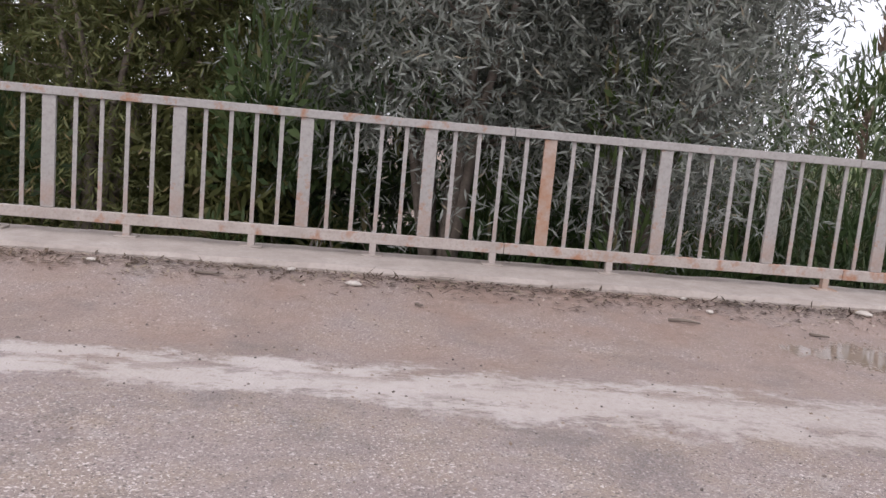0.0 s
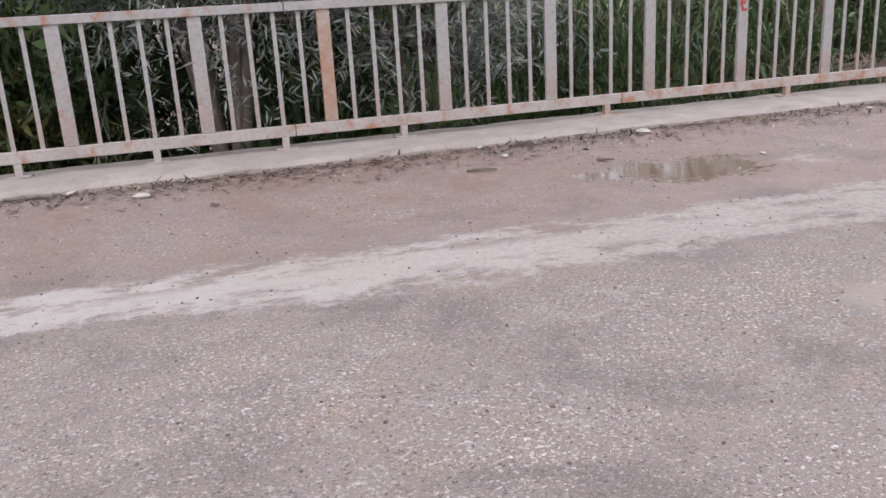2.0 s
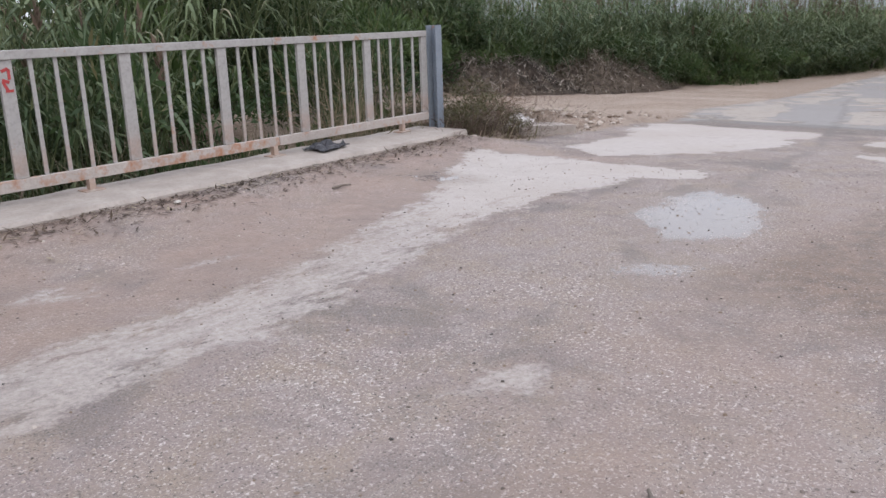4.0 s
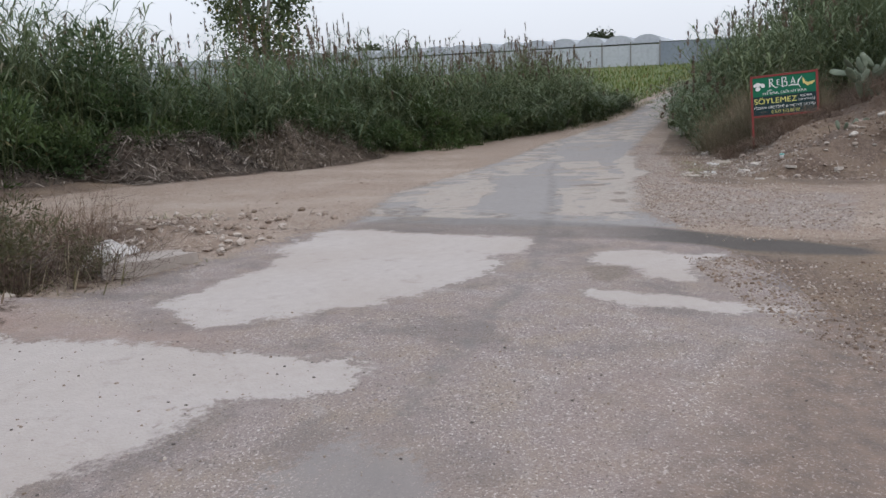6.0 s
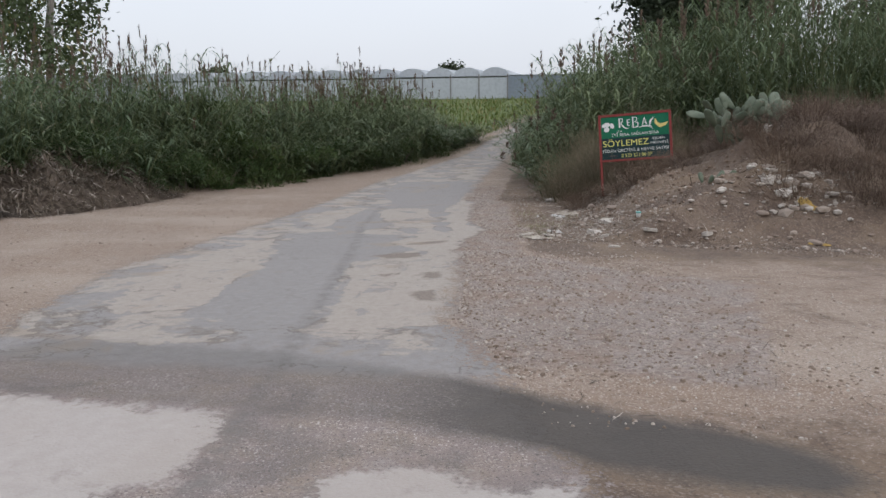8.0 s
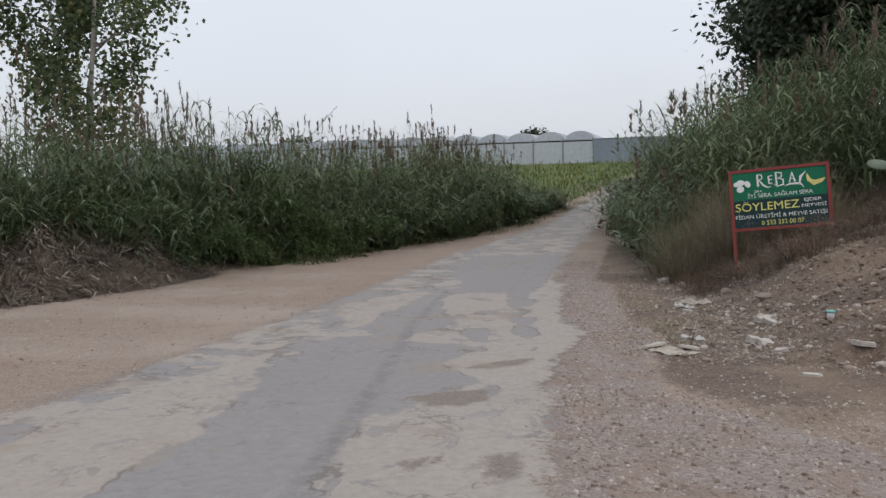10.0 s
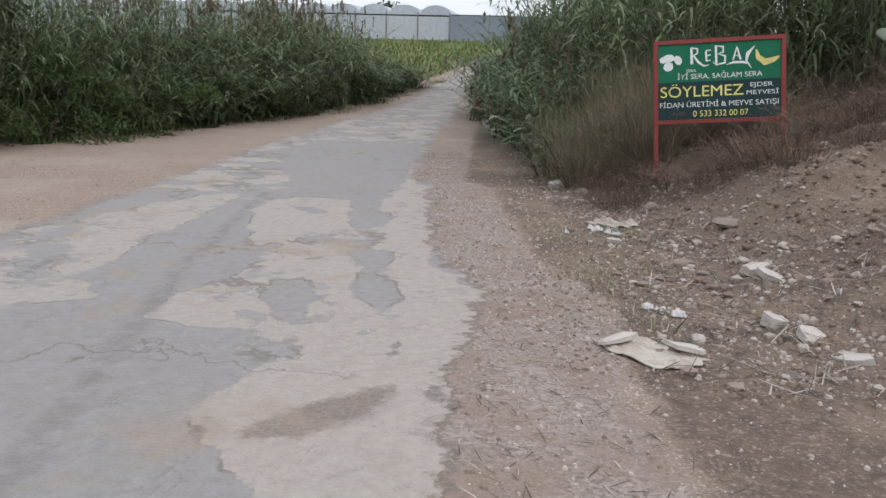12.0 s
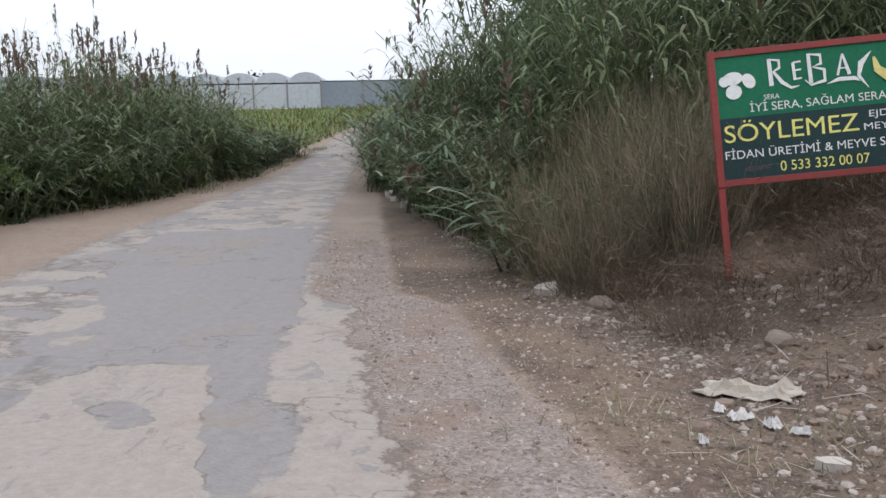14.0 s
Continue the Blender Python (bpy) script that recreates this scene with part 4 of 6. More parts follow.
def bush(r, label, mat, rx, ry, rz, count, leaf=(0.10, 0.2), wide=0.22, name="bush", group="bushes along the ditch"):
    e = thing(name, 0, 0, 0, label, "bush", group)
    bm = bmesh.new()
    for k in range(7):
        a = r.uniform(0, 6.283)
        tip = (rx * 0.7 * math.cos(a), ry * 0.7 * math.sin(a), rz * r.uniform(0.5, 0.9))
        tube(bm, [(0.05 * math.cos(a), 0.05 * math.sin(a), -0.1), (tip[0] * 0.4, tip[1] * 0.4, tip[2] * 0.55), tip], [0.025, 0.015, 0.005], 5)
    part("stem", bm, M_BARK, e)
    v, f = bush_mesh(r, rx, ry, rz, count, leaf, wide)
    tagged(mesh_part("foliage", v, f, mat, e), kind="stuff")
    return e


def place(ob, x, y, turn=0.0, size=1.0, tall=None, dz=0.0, sink=0.03):
    """A pose on the ground."""
    return pose(x, y, float(height(np.array([x]), np.array([y]))[0]) - sink + dz, 0, 0, turn) @ Matrix.Diagonal((size, size, tall or size, 1))


def spread_copies(kinds, spots, r):
    """Copies of some kinds of thing at spots (x, y, size, height); the first of each kind is moved to its own spot."""
    used = set()
    for x, y, size, tall in spots:
        k = kinds[r.integers(len(kinds))]
        m = place(k, x, y, r.uniform(0, 360), size, tall)
        if id(k) in used:
            copy_thing(k, m)
        else:
            k.matrix_basis = m
            used.add(id(k))
    for n, k in enumerate(kinds):
        if id(k) not in used:
            x, y, size, tall = spots[n % len(spots)]
            k.matrix_basis = place(k, x + 0.4, y + 0.3, 40, size, tall)


def joined_rest(name, label, category, kinds, spots, r):
    """The farther plants of a kind, joined into one mesh."""
    vs, fs, ms, mats, n = [], [], [], [], 0
    for x, y, size, tall in spots:
        k = kinds[r.integers(len(kinds))]
        m = np.array(place(k, x, y, r.uniform(0, 360), size, tall))
        for c in k.children:
            me = c.data
            co = np.empty(len(me.vertices) * 3)
            me.vertices.foreach_get("co", co)
            vs.append(co.reshape(-1, 3) @ m[:3, :3].T + m[:3, 3])
            if me.materials[0] not in mats:
                mats.append(me.materials[0])
            fs += [[v + n for v in p.vertices] for p in me.polygons]
            ms += [mats.index(me.materials[0])] * len(me.polygons)
            n += len(me.vertices)
    me = bpy.data.meshes.new(name)
    me.from_pydata(np.concatenate(vs).tolist(), [], fs)
    for mat in mats:
        me.materials.append(mat)
    me.polygons.foreach_set("material_index", ms)
    return tagged(new(name, me), label, category, kind="stuff")


def tree(name, label, mat, bark, x, y, z, tall, crown, leaves, forks, leaf=(0.07, 0.11), wide=0.7, radius=0.13, droop=0.0, seed=1, sprays=False, base=0.3, puff=0.19, hollow=0.0):
    """A tapered trunk that forks into limbs and twigs, and a ragged crown of single leaves. crown: half widths in x, y, z."""
    r = np.random.default_rng(seed)
    e = thing(name, x, y, z, label, "tree")
    bm = bmesh.new()
    tips = []
    for k in range(forks):
        a = 6.283 * k / forks + r.uniform(-0.5, 0.5)
        out = r.uniform(0.25, 0.6)
        top = np.array([crown[0] * out * math.cos(a), crown[1] * out * math.sin(a), tall * r.uniform(0.72, 0.97)])
        bend = np.array([top[0] * 0.35 + r.normal(0, 0.08), top[1] * 0.35, tall * 0.5])
        stem = [np.array([0.06 * math.cos(a), 0.06 * math.sin(a), -0.2]), np.array([top[0] * 0.12, top[1] * 0.12, tall * 0.25]), bend, top]
        tube(bm, stem, [radius, radius * 0.8, radius * 0.5, radius * 0.12], 8)
        for j in range(9):
            s = r.uniform(base, 0.97)
            q = np.array([np.interp(s * tall, [p[2] for p in stem], [p[c] for p in stem]) for c in range(3)])
            b = r.uniform(0, 6.283)
            reach = (1.05 - abs(s - 0.6)) * r.uniform(0.45, 0.95)
            end = q + np.array([crown[0] * 0.75 * reach * math.cos(b), crown[1] * 0.75 * reach * math.sin(b), tall * r.uniform(0.0, 0.16) * (1 - droop)])
            mid = (q + end) / 2 + r.normal(0, 0.08, 3)
            tube(bm, [q, mid, end], [radius * 0.28, radius * 0.16, radius * 0.05], 5)
            tips += [end, mid * 0.4 + end * 0.6, mid]
    part("trunk", bm, bark, e)
    tips = np.array(tips)
    pick = r.integers(0, len(tips), leaves // (10 if sprays else 1))
    soft = np.array([crown[0], crown[1], crown[2]]) * puff
    p = tips[pick] + r.normal(size=(len(pick), 3)) * soft * r.uniform(0.5, 1.25, (len(pick), 1))
    if hollow:    # few sprays hang under the crown
        keep = (p[:, 2] > hollow + 0.35 * lattice(p[:, 0], p[:, 1], 0.6, seed)) | (r.uniform(0, 1, len(p)) < 0.22)
        p = p[keep]
    way = unit(r.normal(size=p.shape) + np.array([0, 0, -droop]))
    if sprays:
        t = np.linspace(0, 1, 10)
        q = (p[:, None] + way[:, None] * (t * 0.42)[None, :, None]).reshape(-1, 3)
        w = (np.repeat(way, 10, 0) * 0.9 + unit(r.normal(size=(len(q), 3))) * 0.75)
        p, way = q, w
    L = r.uniform(*leaf, len(p))
    v, f = diamonds(p, way, L, L * wide, r)
    mesh_part("crown", v, f, mat, e)
    return e


# the narrow-leaved trees that lean over the railing out of the ditch
GREY_TREE = "grey-green narrow-leaved tree hanging over the railing"
tree("willow_tree", GREY_TREE, M_NARROW, M_BARK, 0.3, 2.0, -1.9, 6.6, (2.3, 1.9, 6.0), 60000, 7, (0.09, 0.15), 0.16, 0.09, 0.2, 11, True, 0.42, 0.15, 2.95)
tree("willow_tree", GREY_TREE, M_NARROW, M_BARK, 2.2, 2.0, -1.9, 6.0, (1.75, 1.7, 5.4), 56000, 7, (0.09, 0.15), 0.16, 0.09, 0.2, 12, True, 0.36, 0.14, 2.6)
tree("willow_tree", "olive-green bushy tree in the ditch behind the railing", M_OLIVE, M_BARK, -3.6, 3.6, -1.9, 6.0, (2.6, 2.0, 5.5), 44000, 6, (0.09, 0.15), 0.16, 0.09, 0.2, 13, True, 0.1)
tree("willow_tree", "olive-green bushy tree in the ditch behind the railing", M_OLIVE, M_BARK, -7.2, 3.2, -1.9, 5.6, (2.5, 2.0, 5.2), 30000, 5, (0.1, 0.17), 0.17, 0.09, 0.2, 14, True, 0.1)
# trees 1 and 2 take the dark leaf: shade below the front crowns, as colour
for k, (x, y) in enumerate(((-5.4, 6.6), (-1.2, 6.2), (2.2, 6.4), (-2.1, 4.2))):
    tree("willow_tree", "dense green tree farther back in the ditch", M_OLIVE if k in (0, 3) else M_DARKLEAF, M_BARK, x, y, -1.9, 7.2 - 0.6 * (k == 2), (2.6, 1.6, 6.2), 14000, 6, (0.18, 0.32), 0.22, 0.09, 0.2, 61 + k, True, 0.1)
# the two-stemmed tree behind the reeds, and the dark tree on the bank
tree("poplar_tree", "slender green tree with two pale forked stems", M_POPLAR, M_PALEBARK, 34.5, 12.4, -1.2, 9.8, (3.3, 3.6, 5.0), 13000, 3, (0.12, 0.2), 0.7, 0.15, 0.0, 15, False, 0.2, 0.1)
tree("evergreen_tree", "dense dark evergreen tree behind the reeds", M_DARKLEAF, M_BARK, 47.0, -10.2, -0.2, 10.0, (4.6, 4.4, 6.0), 52000, 9, (0.2, 0.34), 0.5, 0.25, 0.0, 16, False, 0.25, 0.16)
tree("evergreen_tree", "dense dark evergreen tree behind the reeds", M_DARKLEAF, M_BARK, 50.0, -19.0, 0.3, 9.0, (4.6, 4.2, 6.0), 9000, 7, (0.24, 0.4), 0.5, 0.25, 0.0, 17, False, 0.3, 0.13)

r = np.random.default_rng(21)
TALL_REED = "tall green giant reeds with brown feathery plumes"
reeds = [reed_clump(r, TALL_REED, 17, 4.3, 0.65, 0.4, 0.1, 0.55, 1.3) for _ in range(4)]
soft_reeds = [reed_clump(r, "thick drooping green reeds with long arching leaves", 34, 2.95, 0.85, 0.02, 0.24, 0.7) for _ in range(4)]
low_reeds = [reed_clump(r, "green leafy reeds without plumes", 18, 2.9, 0.65, 0.08, 0.2, 0.6) for _ in range(4)]
bushes = [bush(r, "dense dark green leafy bush", M_BUSH, 1.25, 1.1, 1.5, 3000, (0.08, 0.18), 0.25) for _ in range(4)]


def left_line(x):
    """Front of the thicket along the road."""
    return np.interp(x, [10, 14, 18, 24, 28, 32, 34.6, 41, 50, 62, 75], [7.6, 7.2, 7.4, 7.4, 6.3, 5.6, 4.0, 2.0, 0.9, -0.4, -1.5])


spots = []
STANDS = ([15, 21, 22, 26, 27.5, 29.3, 29.9, 33.6, 34.1, 35.0, 35.4, 39.3, 40, 40.8, 41.3, 48, 52],
          [0.35, 0.35, 0.75, 0.65, 0.16, 0.16, 1, 1, 0.03, 0.03, 0.95, 0.95, 0.1, 0.1, 0.85, 0.75, 0.4])
for x in np.arange(15, 52, 0.5):
    for row in range(3):
        tall = np.interp(x, [14, 22, 26, 30, 33.6, 35.4, 39.5, 41, 48, 52], [0.9, 1.0, 1.0, 1.24, 1.2, 1.12, 1.08, 0.92, 0.78, 0.5]) * r.uniform(0.72, 1.06)
        if r.uniform() < np.interp(x, *STANDS):
            spots.append((x + r.uniform(-0.3, 0.3), left_line(x) + 1.9 + row * 0.8 + r.uniform(-0.4, 0.4), r.uniform(0.75, 1.0), tall))
near = [s for s in spots if s[0] < 40]
spread_copies(reeds, near[:150], r)
joined_rest('reed_bed', 'bed of tall giant reeds with brown plumes farther along the road', 'reed', reeds, [s for s in spots if s not in near[:150]], r)
spots = []
mounds = []
for x in np.arange(13, 54, 0.72):
    for row in range(2):
        swell = 1 + 0.3 * float(lattice(np.array([x]), np.array([row * 3.0]), 2.1, 77)[0])
        tall = np.interp(x, [14, 20, 25, 33, 36, 44, 54], [1.35, 1.25, 1.05, 1.08, 0.95, 0.85, 0.35]) * swell * r.uniform(0.85, 1.1) * (0.72 if row == 0 else 1.0)
        mounds.append((x + r.uniform(-0.3, 0.3), left_line(x) + (0.75 if row == 0 else 1.7) + r.uniform(-0.3, 0.35), r.uniform(0.9, 1.2), tall))
spread_copies(soft_reeds, mounds, r)
for x in np.arange(5, 12, 0.8):
    for y in (5.6, 7.2):
        spots.append((x + r.uniform(-0.3, 0.3), y + r.uniform(-0.4, 0.4) + max(0, x - 9) * 0.4, r.uniform(1.0, 1.3), r.uniform(1.0, 1.3)))
for x in np.arange(4.6, 15, 0.75):
    spots.append((x + r.uniform(-0.3, 0.3), 4.4 + r.uniform(-0.8, 2.6) + max(0, x - 9) * 0.35, r.uniform(0.9, 1.2), r.uniform(0.85, 1.25)))
for x, y in ((5.1, 2.9), (5.8, 3.3), (6.5, 3.6), (6.1, 4.6), (7.3, 4.2), (5.2, 4.4), (8.0, 4.8)):
    spots.append((x, y, 0.9, r.uniform(1.0, 1.25)))
for x in np.arange(31, 44, 0.55):
    spots.append((x, float(right_foot(x)) - 0.1 + r.uniform(-0.15, 0.25), r.uniform(0.6, 0.85), r.uniform(0.25, 0.5)))
# the bank
for x in np.arange(30.5, 62, 0.9):
    for row in range(4 if x < 48 else 2):
        y = float(right_foot(x)) - 0.5 - row * 1.25 + r.uniform(-0.4, 0.4)
        spots.append((x + r.uniform(-0.35, 0.35), y, r.uniform(0.95, 1.25), np.interp(row, [0, 1, 3], [0.5, 0.85, 1.15]) * r.uniform(0.85, 1.15) * np.interp(x, [30, 34, 50, 62], [0.8, 1.1, 1.0, 0.6])))
for x in np.arange(29.0, 41, 1.3):
    for y in np.arange(-9.2, -16, -1.7):
        spots.append((x + r.uniform(-0.4, 0.4) + (-9 - y) * 0.25, y + r.uniform(-0.4, 0.4), r.uniform(1.0, 1.3), r.uniform(1.1, 1.45)))
near = [s for s in spots if (s[1] > -6.5 and s[0] < 44) or s[0] < 15][:190]
spread_copies(low_reeds, near, r)
joined_rest('reed_bed', 'thick bed of leafy green reeds on the bank', 'reed', low_reeds, [s for s in spots if s not in near], r)
spots = []
for x in np.arange(14, 54, 0.85):
    size = np.interp(x, [14, 24, 34, 45, 54], [0.95, 0.95, 0.95, 0.7, 0.4]) * r.uniform(0.75, 1.15)
    spots.append((x + r.uniform(-0.3, 0.3), left_line(x) + 0.45 + r.uniform(-0.25, 0.4), size, size * r.uniform(0.8, 1.25)))
for x in np.arange(12.5, 20, 0.9):
    spots.append((x, 8.6 + r.uniform(-0.5, 1.0), 1.3, r.uniform(1.3, 1.9)))
for x in np.arange(4.8, 12.0, 0.7):
    spots.append((x + r.uniform(-0.2, 0.2), 1.9 + r.uniform(-0.3, 0.9) + max(0, x - 9) * 0.5, 1.0, r.uniform(1.1, 1.6)))
# tall back row, added as dark mass to close sky gaps under the crowns
for x in np.arange(-10, 14, 1.6):
    spots.append((x, 6.8 + r.uniform(-0.5, 1.2), 1.7, r.uniform(2.0, 2.9)))
for x in np.arange(-3, 4.4, 0.9):
    spots.append((x, 4.4 + r.uniform(-0.3, 0.3), 1.3, r.uniform(1.5, 1.9)))
# row added just behind the railing; its dark leaves stand in for shaded hollows
for x in np.arange(-1.4, 4.0, 0.8):
    spots.append((x, 2.7 + r.uniform(-0.2, 0.3), 1.05, r.uniform(1.5, 1.9)))
for x in np.arange(32, 46, 1.3):
    spots.append((x, float(right_foot(x)) - 0.15 + r.uniform(-0.2, 0.2), 0.55, r.uniform(0.35, 0.6)))
spread_copies(bushes, spots, r)
weed = bush(r, "low dark olive weeds beside the railing's end", M_WEED, 0.55, 0.5, 0.6, 2200, (0.03, 0.09), 0.22, "weed_bush", "weeds beside the railing's end")
spread_copies([weed], [(9.5, -0.25, 0.9, 0.75), (9.75, 0.25, 1.0, 0.9), (9.3, 0.5, 1.1, 1.2), (10.2, 0.5, 0.8, 0.7), (9.9, 1.0, 1.1, 1.0), (10.6, 1.3, 1.0, 0.8), (10.0, -0.5, 0.6, 0.5)], r)
single = bush(r, "small round grey-green shrub at the lane's edge", M_BUSH, 0.7, 0.6, 0.75, 1800, (0.06, 0.12), 0.25)
single.matrix_basis = place(single, 32.4, 5.35)


def twig_bush(r, label, mat, rx, ry, rz, count, name="dry_bush", group="dry bushes on the bank"):
    """Bare fine twigs that fork from the foot."""
    e = thing(name, 0, 0, 0, label, "bush", group)
    a = r.uniform(0, 6.283, count)
    d = np.sqrt(r.uniform(0, 1, count))
    foot = np.stack([rx * 0.55 * d * np.cos(a), ry * 0.55 * d * np.sin(a), -0.03 + 0 * a], 1)
    way = np.stack([np.cos(a) * d * 0.7, np.sin(a) * d * 0.7, 0.35 + r.uniform(0, 1, count)], 1) + r.normal(size=(count, 3)) * 0.25
    L = rz * r.uniform(0.5, 1.15, count)
    v1, f1 = blades(foot, way, L, np.full(count, 0.0065), r.uniform(-0.1, 0.35, count))
    n = count * 4
    k = r.integers(0, count, n)
    s = r.uniform(0.25, 0.95, n)
    b = foot[k] + unit(way[k]) * (L[k] * s)[:, None]
    w = unit(way[k]) + r.normal(size=(n, 3)) * 0.75
    v2, f2 = diamonds(b, w, L[k] * r.uniform(0.12, 0.4, n), np.full(n, 0.0055), r)
    v, f = join([(v1, f1), (v2, f2)])
    tagged(mesh_part("twig", v, f, mat, e), kind="stuff")
    return e


dry = [twig_bush(r, "bare brown dry twiggy bush on the bank", M_DRYTWIG, 0.8, 0.8, 0.85, 260) for _ in range(3)]
spots = []
for x in np.arange(25.2, 31.5, 0.42):
    for y in np.arange(-5.15, -8.6, -0.55):
        if r.uniform() < 0.88 and not (x < 26.6 and y > -5.9):
            spots.append((x + r.uniform(-0.2, 0.2), y + r.uniform(-0.3, 0.3), r.uniform(0.7, 1.1), r.uniform(0.6, 0.95) * (0.75 if x < 28 else 1.1)))
for x in np.arange(21.2, 25.4, 0.55):
    for y in (-8.1, -8.7):
        spots.append((x + r.uniform(-0.2, 0.2), y + r.uniform(-0.25, 0.25), 1.0, r.uniform(0.7, 1.1)))
for x in np.arange(21.2, 31, 0.75):
    for y in (-9.3, -10.1, -11.0):
        spots.append((x + r.uniform(-0.3, 0.3), y + r.uniform(-0.3, 0.3), 1.3, r.uniform(0.9, 1.5)))
for x, y in ((9.45, -0.3), (9.8, 0.0), (10.1, -0.45), (9.4, 0.4), (9.9, 0.7), (10.5, 0.1), (11.0, 1.3), (9.3, 0.9), (10.3, 1.2), (9.7, 1.5), (10.8, 1.9), (11.5, 2.2), (10.4, -6.75), (10.9, -6.9), (9.9, -6.7), (11.3, -7.3)):
    spots.append((x, y, 0.85, r.uniform(0.7, 1.05)))
spread_copies(dry, spots, r)
weeds = [twig_bush(r, "tall green and straw-coloured wild grass on the bank", M_WILDGRASS, 0.6, 0.6, 0.8, 300, "wild_grass", "wild grass on the bank") for _ in range(2)]
spots = []
for x in np.arange(28.6, 34.5, 0.5):
    for y in (-4.7, -5.1, -5.6, -6.2, -6.9):
        if r.uniform() < 0.92:
            spots.append((x + r.uniform(-0.2, 0.2), y + r.uniform(-0.25, 0.25), r.uniform(0.8, 1.25), r.uniform(0.75, 1.35)))
for x in np.arange(4.6, 9.2, 0.45):
    spots.append((x, 0.75 + r.uniform(-0.2, 0.4), 1.0, r.uniform(1.0, 1.9)))
spread_copies(weeds, spots, r)

# ---------------------------------------------------------------- brush piles, stones, litter


def brush_pile(x0, x1, y, deep, tall, count, seed):
    """A heap of cut dry reeds and leaves over a low mound of earth."""
    r = np.random.default_rng(seed)
    cx = (x0 + x1) / 2
    e = thing("brush_pile", cx, y, float(height(np.array([cx]), np.array([y]))[0]), "heap of cut dry reeds and brown leaves", "brush pile", "brush piles at the lane's edge")
    hx = (x1 - x0) / 2

    def top(u, v):
        return tall * np.maximum(0, 1 - np.abs(u / hx) ** 2.5) * np.maximum(0, 1 - np.abs(v / deep) ** 2) * (1 + 0.35 * lattice(u + cx, v + y, 0.7, seed))

    gx, gy = np.meshgrid(np.linspace(-hx, hx, 40), np.linspace(-deep, deep, 22), indexing="ij")
    gz = top(gx, gy) * 0.85 + height(gx + cx, gy + y) - e.location.z - 0.03
    k = (np.arange(39)[:, None] * 22 + np.arange(21)[None]).ravel()
    mesh_part("mound", np.stack([gx.ravel(), gy.ravel(), gz.ravel()], 1), np.stack([k, k + 22, k + 23, k + 1], 1), M_MOUND, e, True)
    u, v = r.uniform(-hx, hx, count), r.uniform(-deep, deep, count)
    z = top(u, v) * r.uniform(0.8, 1.12, count) + height(u + cx, v + y) - e.location.z
    way = np.stack([r.normal(0, 1, count), r.normal(0, 1, count), r.normal(0, 0.3, count)], 1)
    stalks, faces = blades(np.stack([u, v, z], 1), way, r.uniform(0.06, 0.42, count), r.uniform(0.006, 0.034, count), r.uniform(0.0, 0.35, count))
    mesh_part("cut_straw", stalks, faces, M_STRAW, e)
    return e


M_MOUND = plain("leaf_litter", (0.10, 0.076, 0.06), (0.18, 0.14, 0.11), 3.0, 0.95, 0, 30.0, 0.7, 0.03)
brush_pile(18.2, 23.6, 6.9, 1.2, 0.85, 13000, 31)
brush_pile(23.2, 29.8, 6.6, 1.25, 0.95, 15000, 32)
brush_pile(11.5, 18.4, 7.6, 0.9, 0.5, 6500, 33)


def rock_shape(r, flat=0.65, rough=0.25):
    """A broken lump, about one across."""
    bm = bmesh.new()
    bmesh.ops.create_icosphere(bm, subdivisions=2, radius=0.5)
    lean = r.uniform(-1, 1, 3)
    for v in bm.verts:
        v.co *= 1 + rough * (0.9 * noise.noise(v.co * 3.0 + Vector(lean) * 9) + r.uniform(-0.25, 0.25))
        v.co.z *= flat
    return bm


def pebbles(name, label, n, where, size, mat, seed, category="stones", flat=(0.45, 0.9)):
    """Many loose stones in one mesh of their own. where(r, n) gives x and y."""
    r = np.random.default_rng(seed)
    shapes = []
    for _ in range(6):
        bm = bmesh.new()
        if size[1] > 0.06:
            bmesh.ops.create_icosphere(bm, subdivisions=1, radius=0.5)
        else:
            bmesh.ops.create_cone(bm, cap_ends=True, segments=5, radius1=0.5, radius2=0.28, depth=0.6)
            bmesh.ops.triangulate(bm, faces=bm.faces[:])
        shapes.append((np.array([v.co for v in bm.verts]) * r.uniform(0.68, 1.25, (len(bm.verts), 1)), np.array([[v.index for v in f.verts] for f in bm.faces])))
        bm.free()
    x, y = where(r, n)
    n = len(x)
    z = height(x, y)
    s = size[0] * (size[1] / size[0]) ** (r.uniform(0, 1, n) ** 2.3)
    vs, fs, c = [], [], 0
    for i in range(n):
        v, f = shapes[r.integers(6)]
        a = r.uniform(0, 6.283)
        ca, sa = math.cos(a), math.sin(a)
        w = v * np.array([s[i] * r.uniform(0.8, 1.4), s[i], s[i] * r.uniform(*flat)])
        vs.append(np.stack([w[:, 0] * ca - w[:, 1] * sa + x[i], w[:, 0] * sa + w[:, 1] * ca + y[i], w[:, 2] + z[i] + s[i] * 0.12], 1))
        fs.append(f + c)
        c += len(v)
    ob = mesh_part(name, np.concatenate(vs), np.concatenate(fs), mat)
    return tagged(ob, label, category, kind="stuff")


def on_bank(r, n):
    x = r.uniform(19.4, 33.5, n)
    y = right_foot(x) + 0.9 * r.uniform(0, 1, n) - np.abs(r.normal(0, 1.0, n)) * 1.25
    return x, y


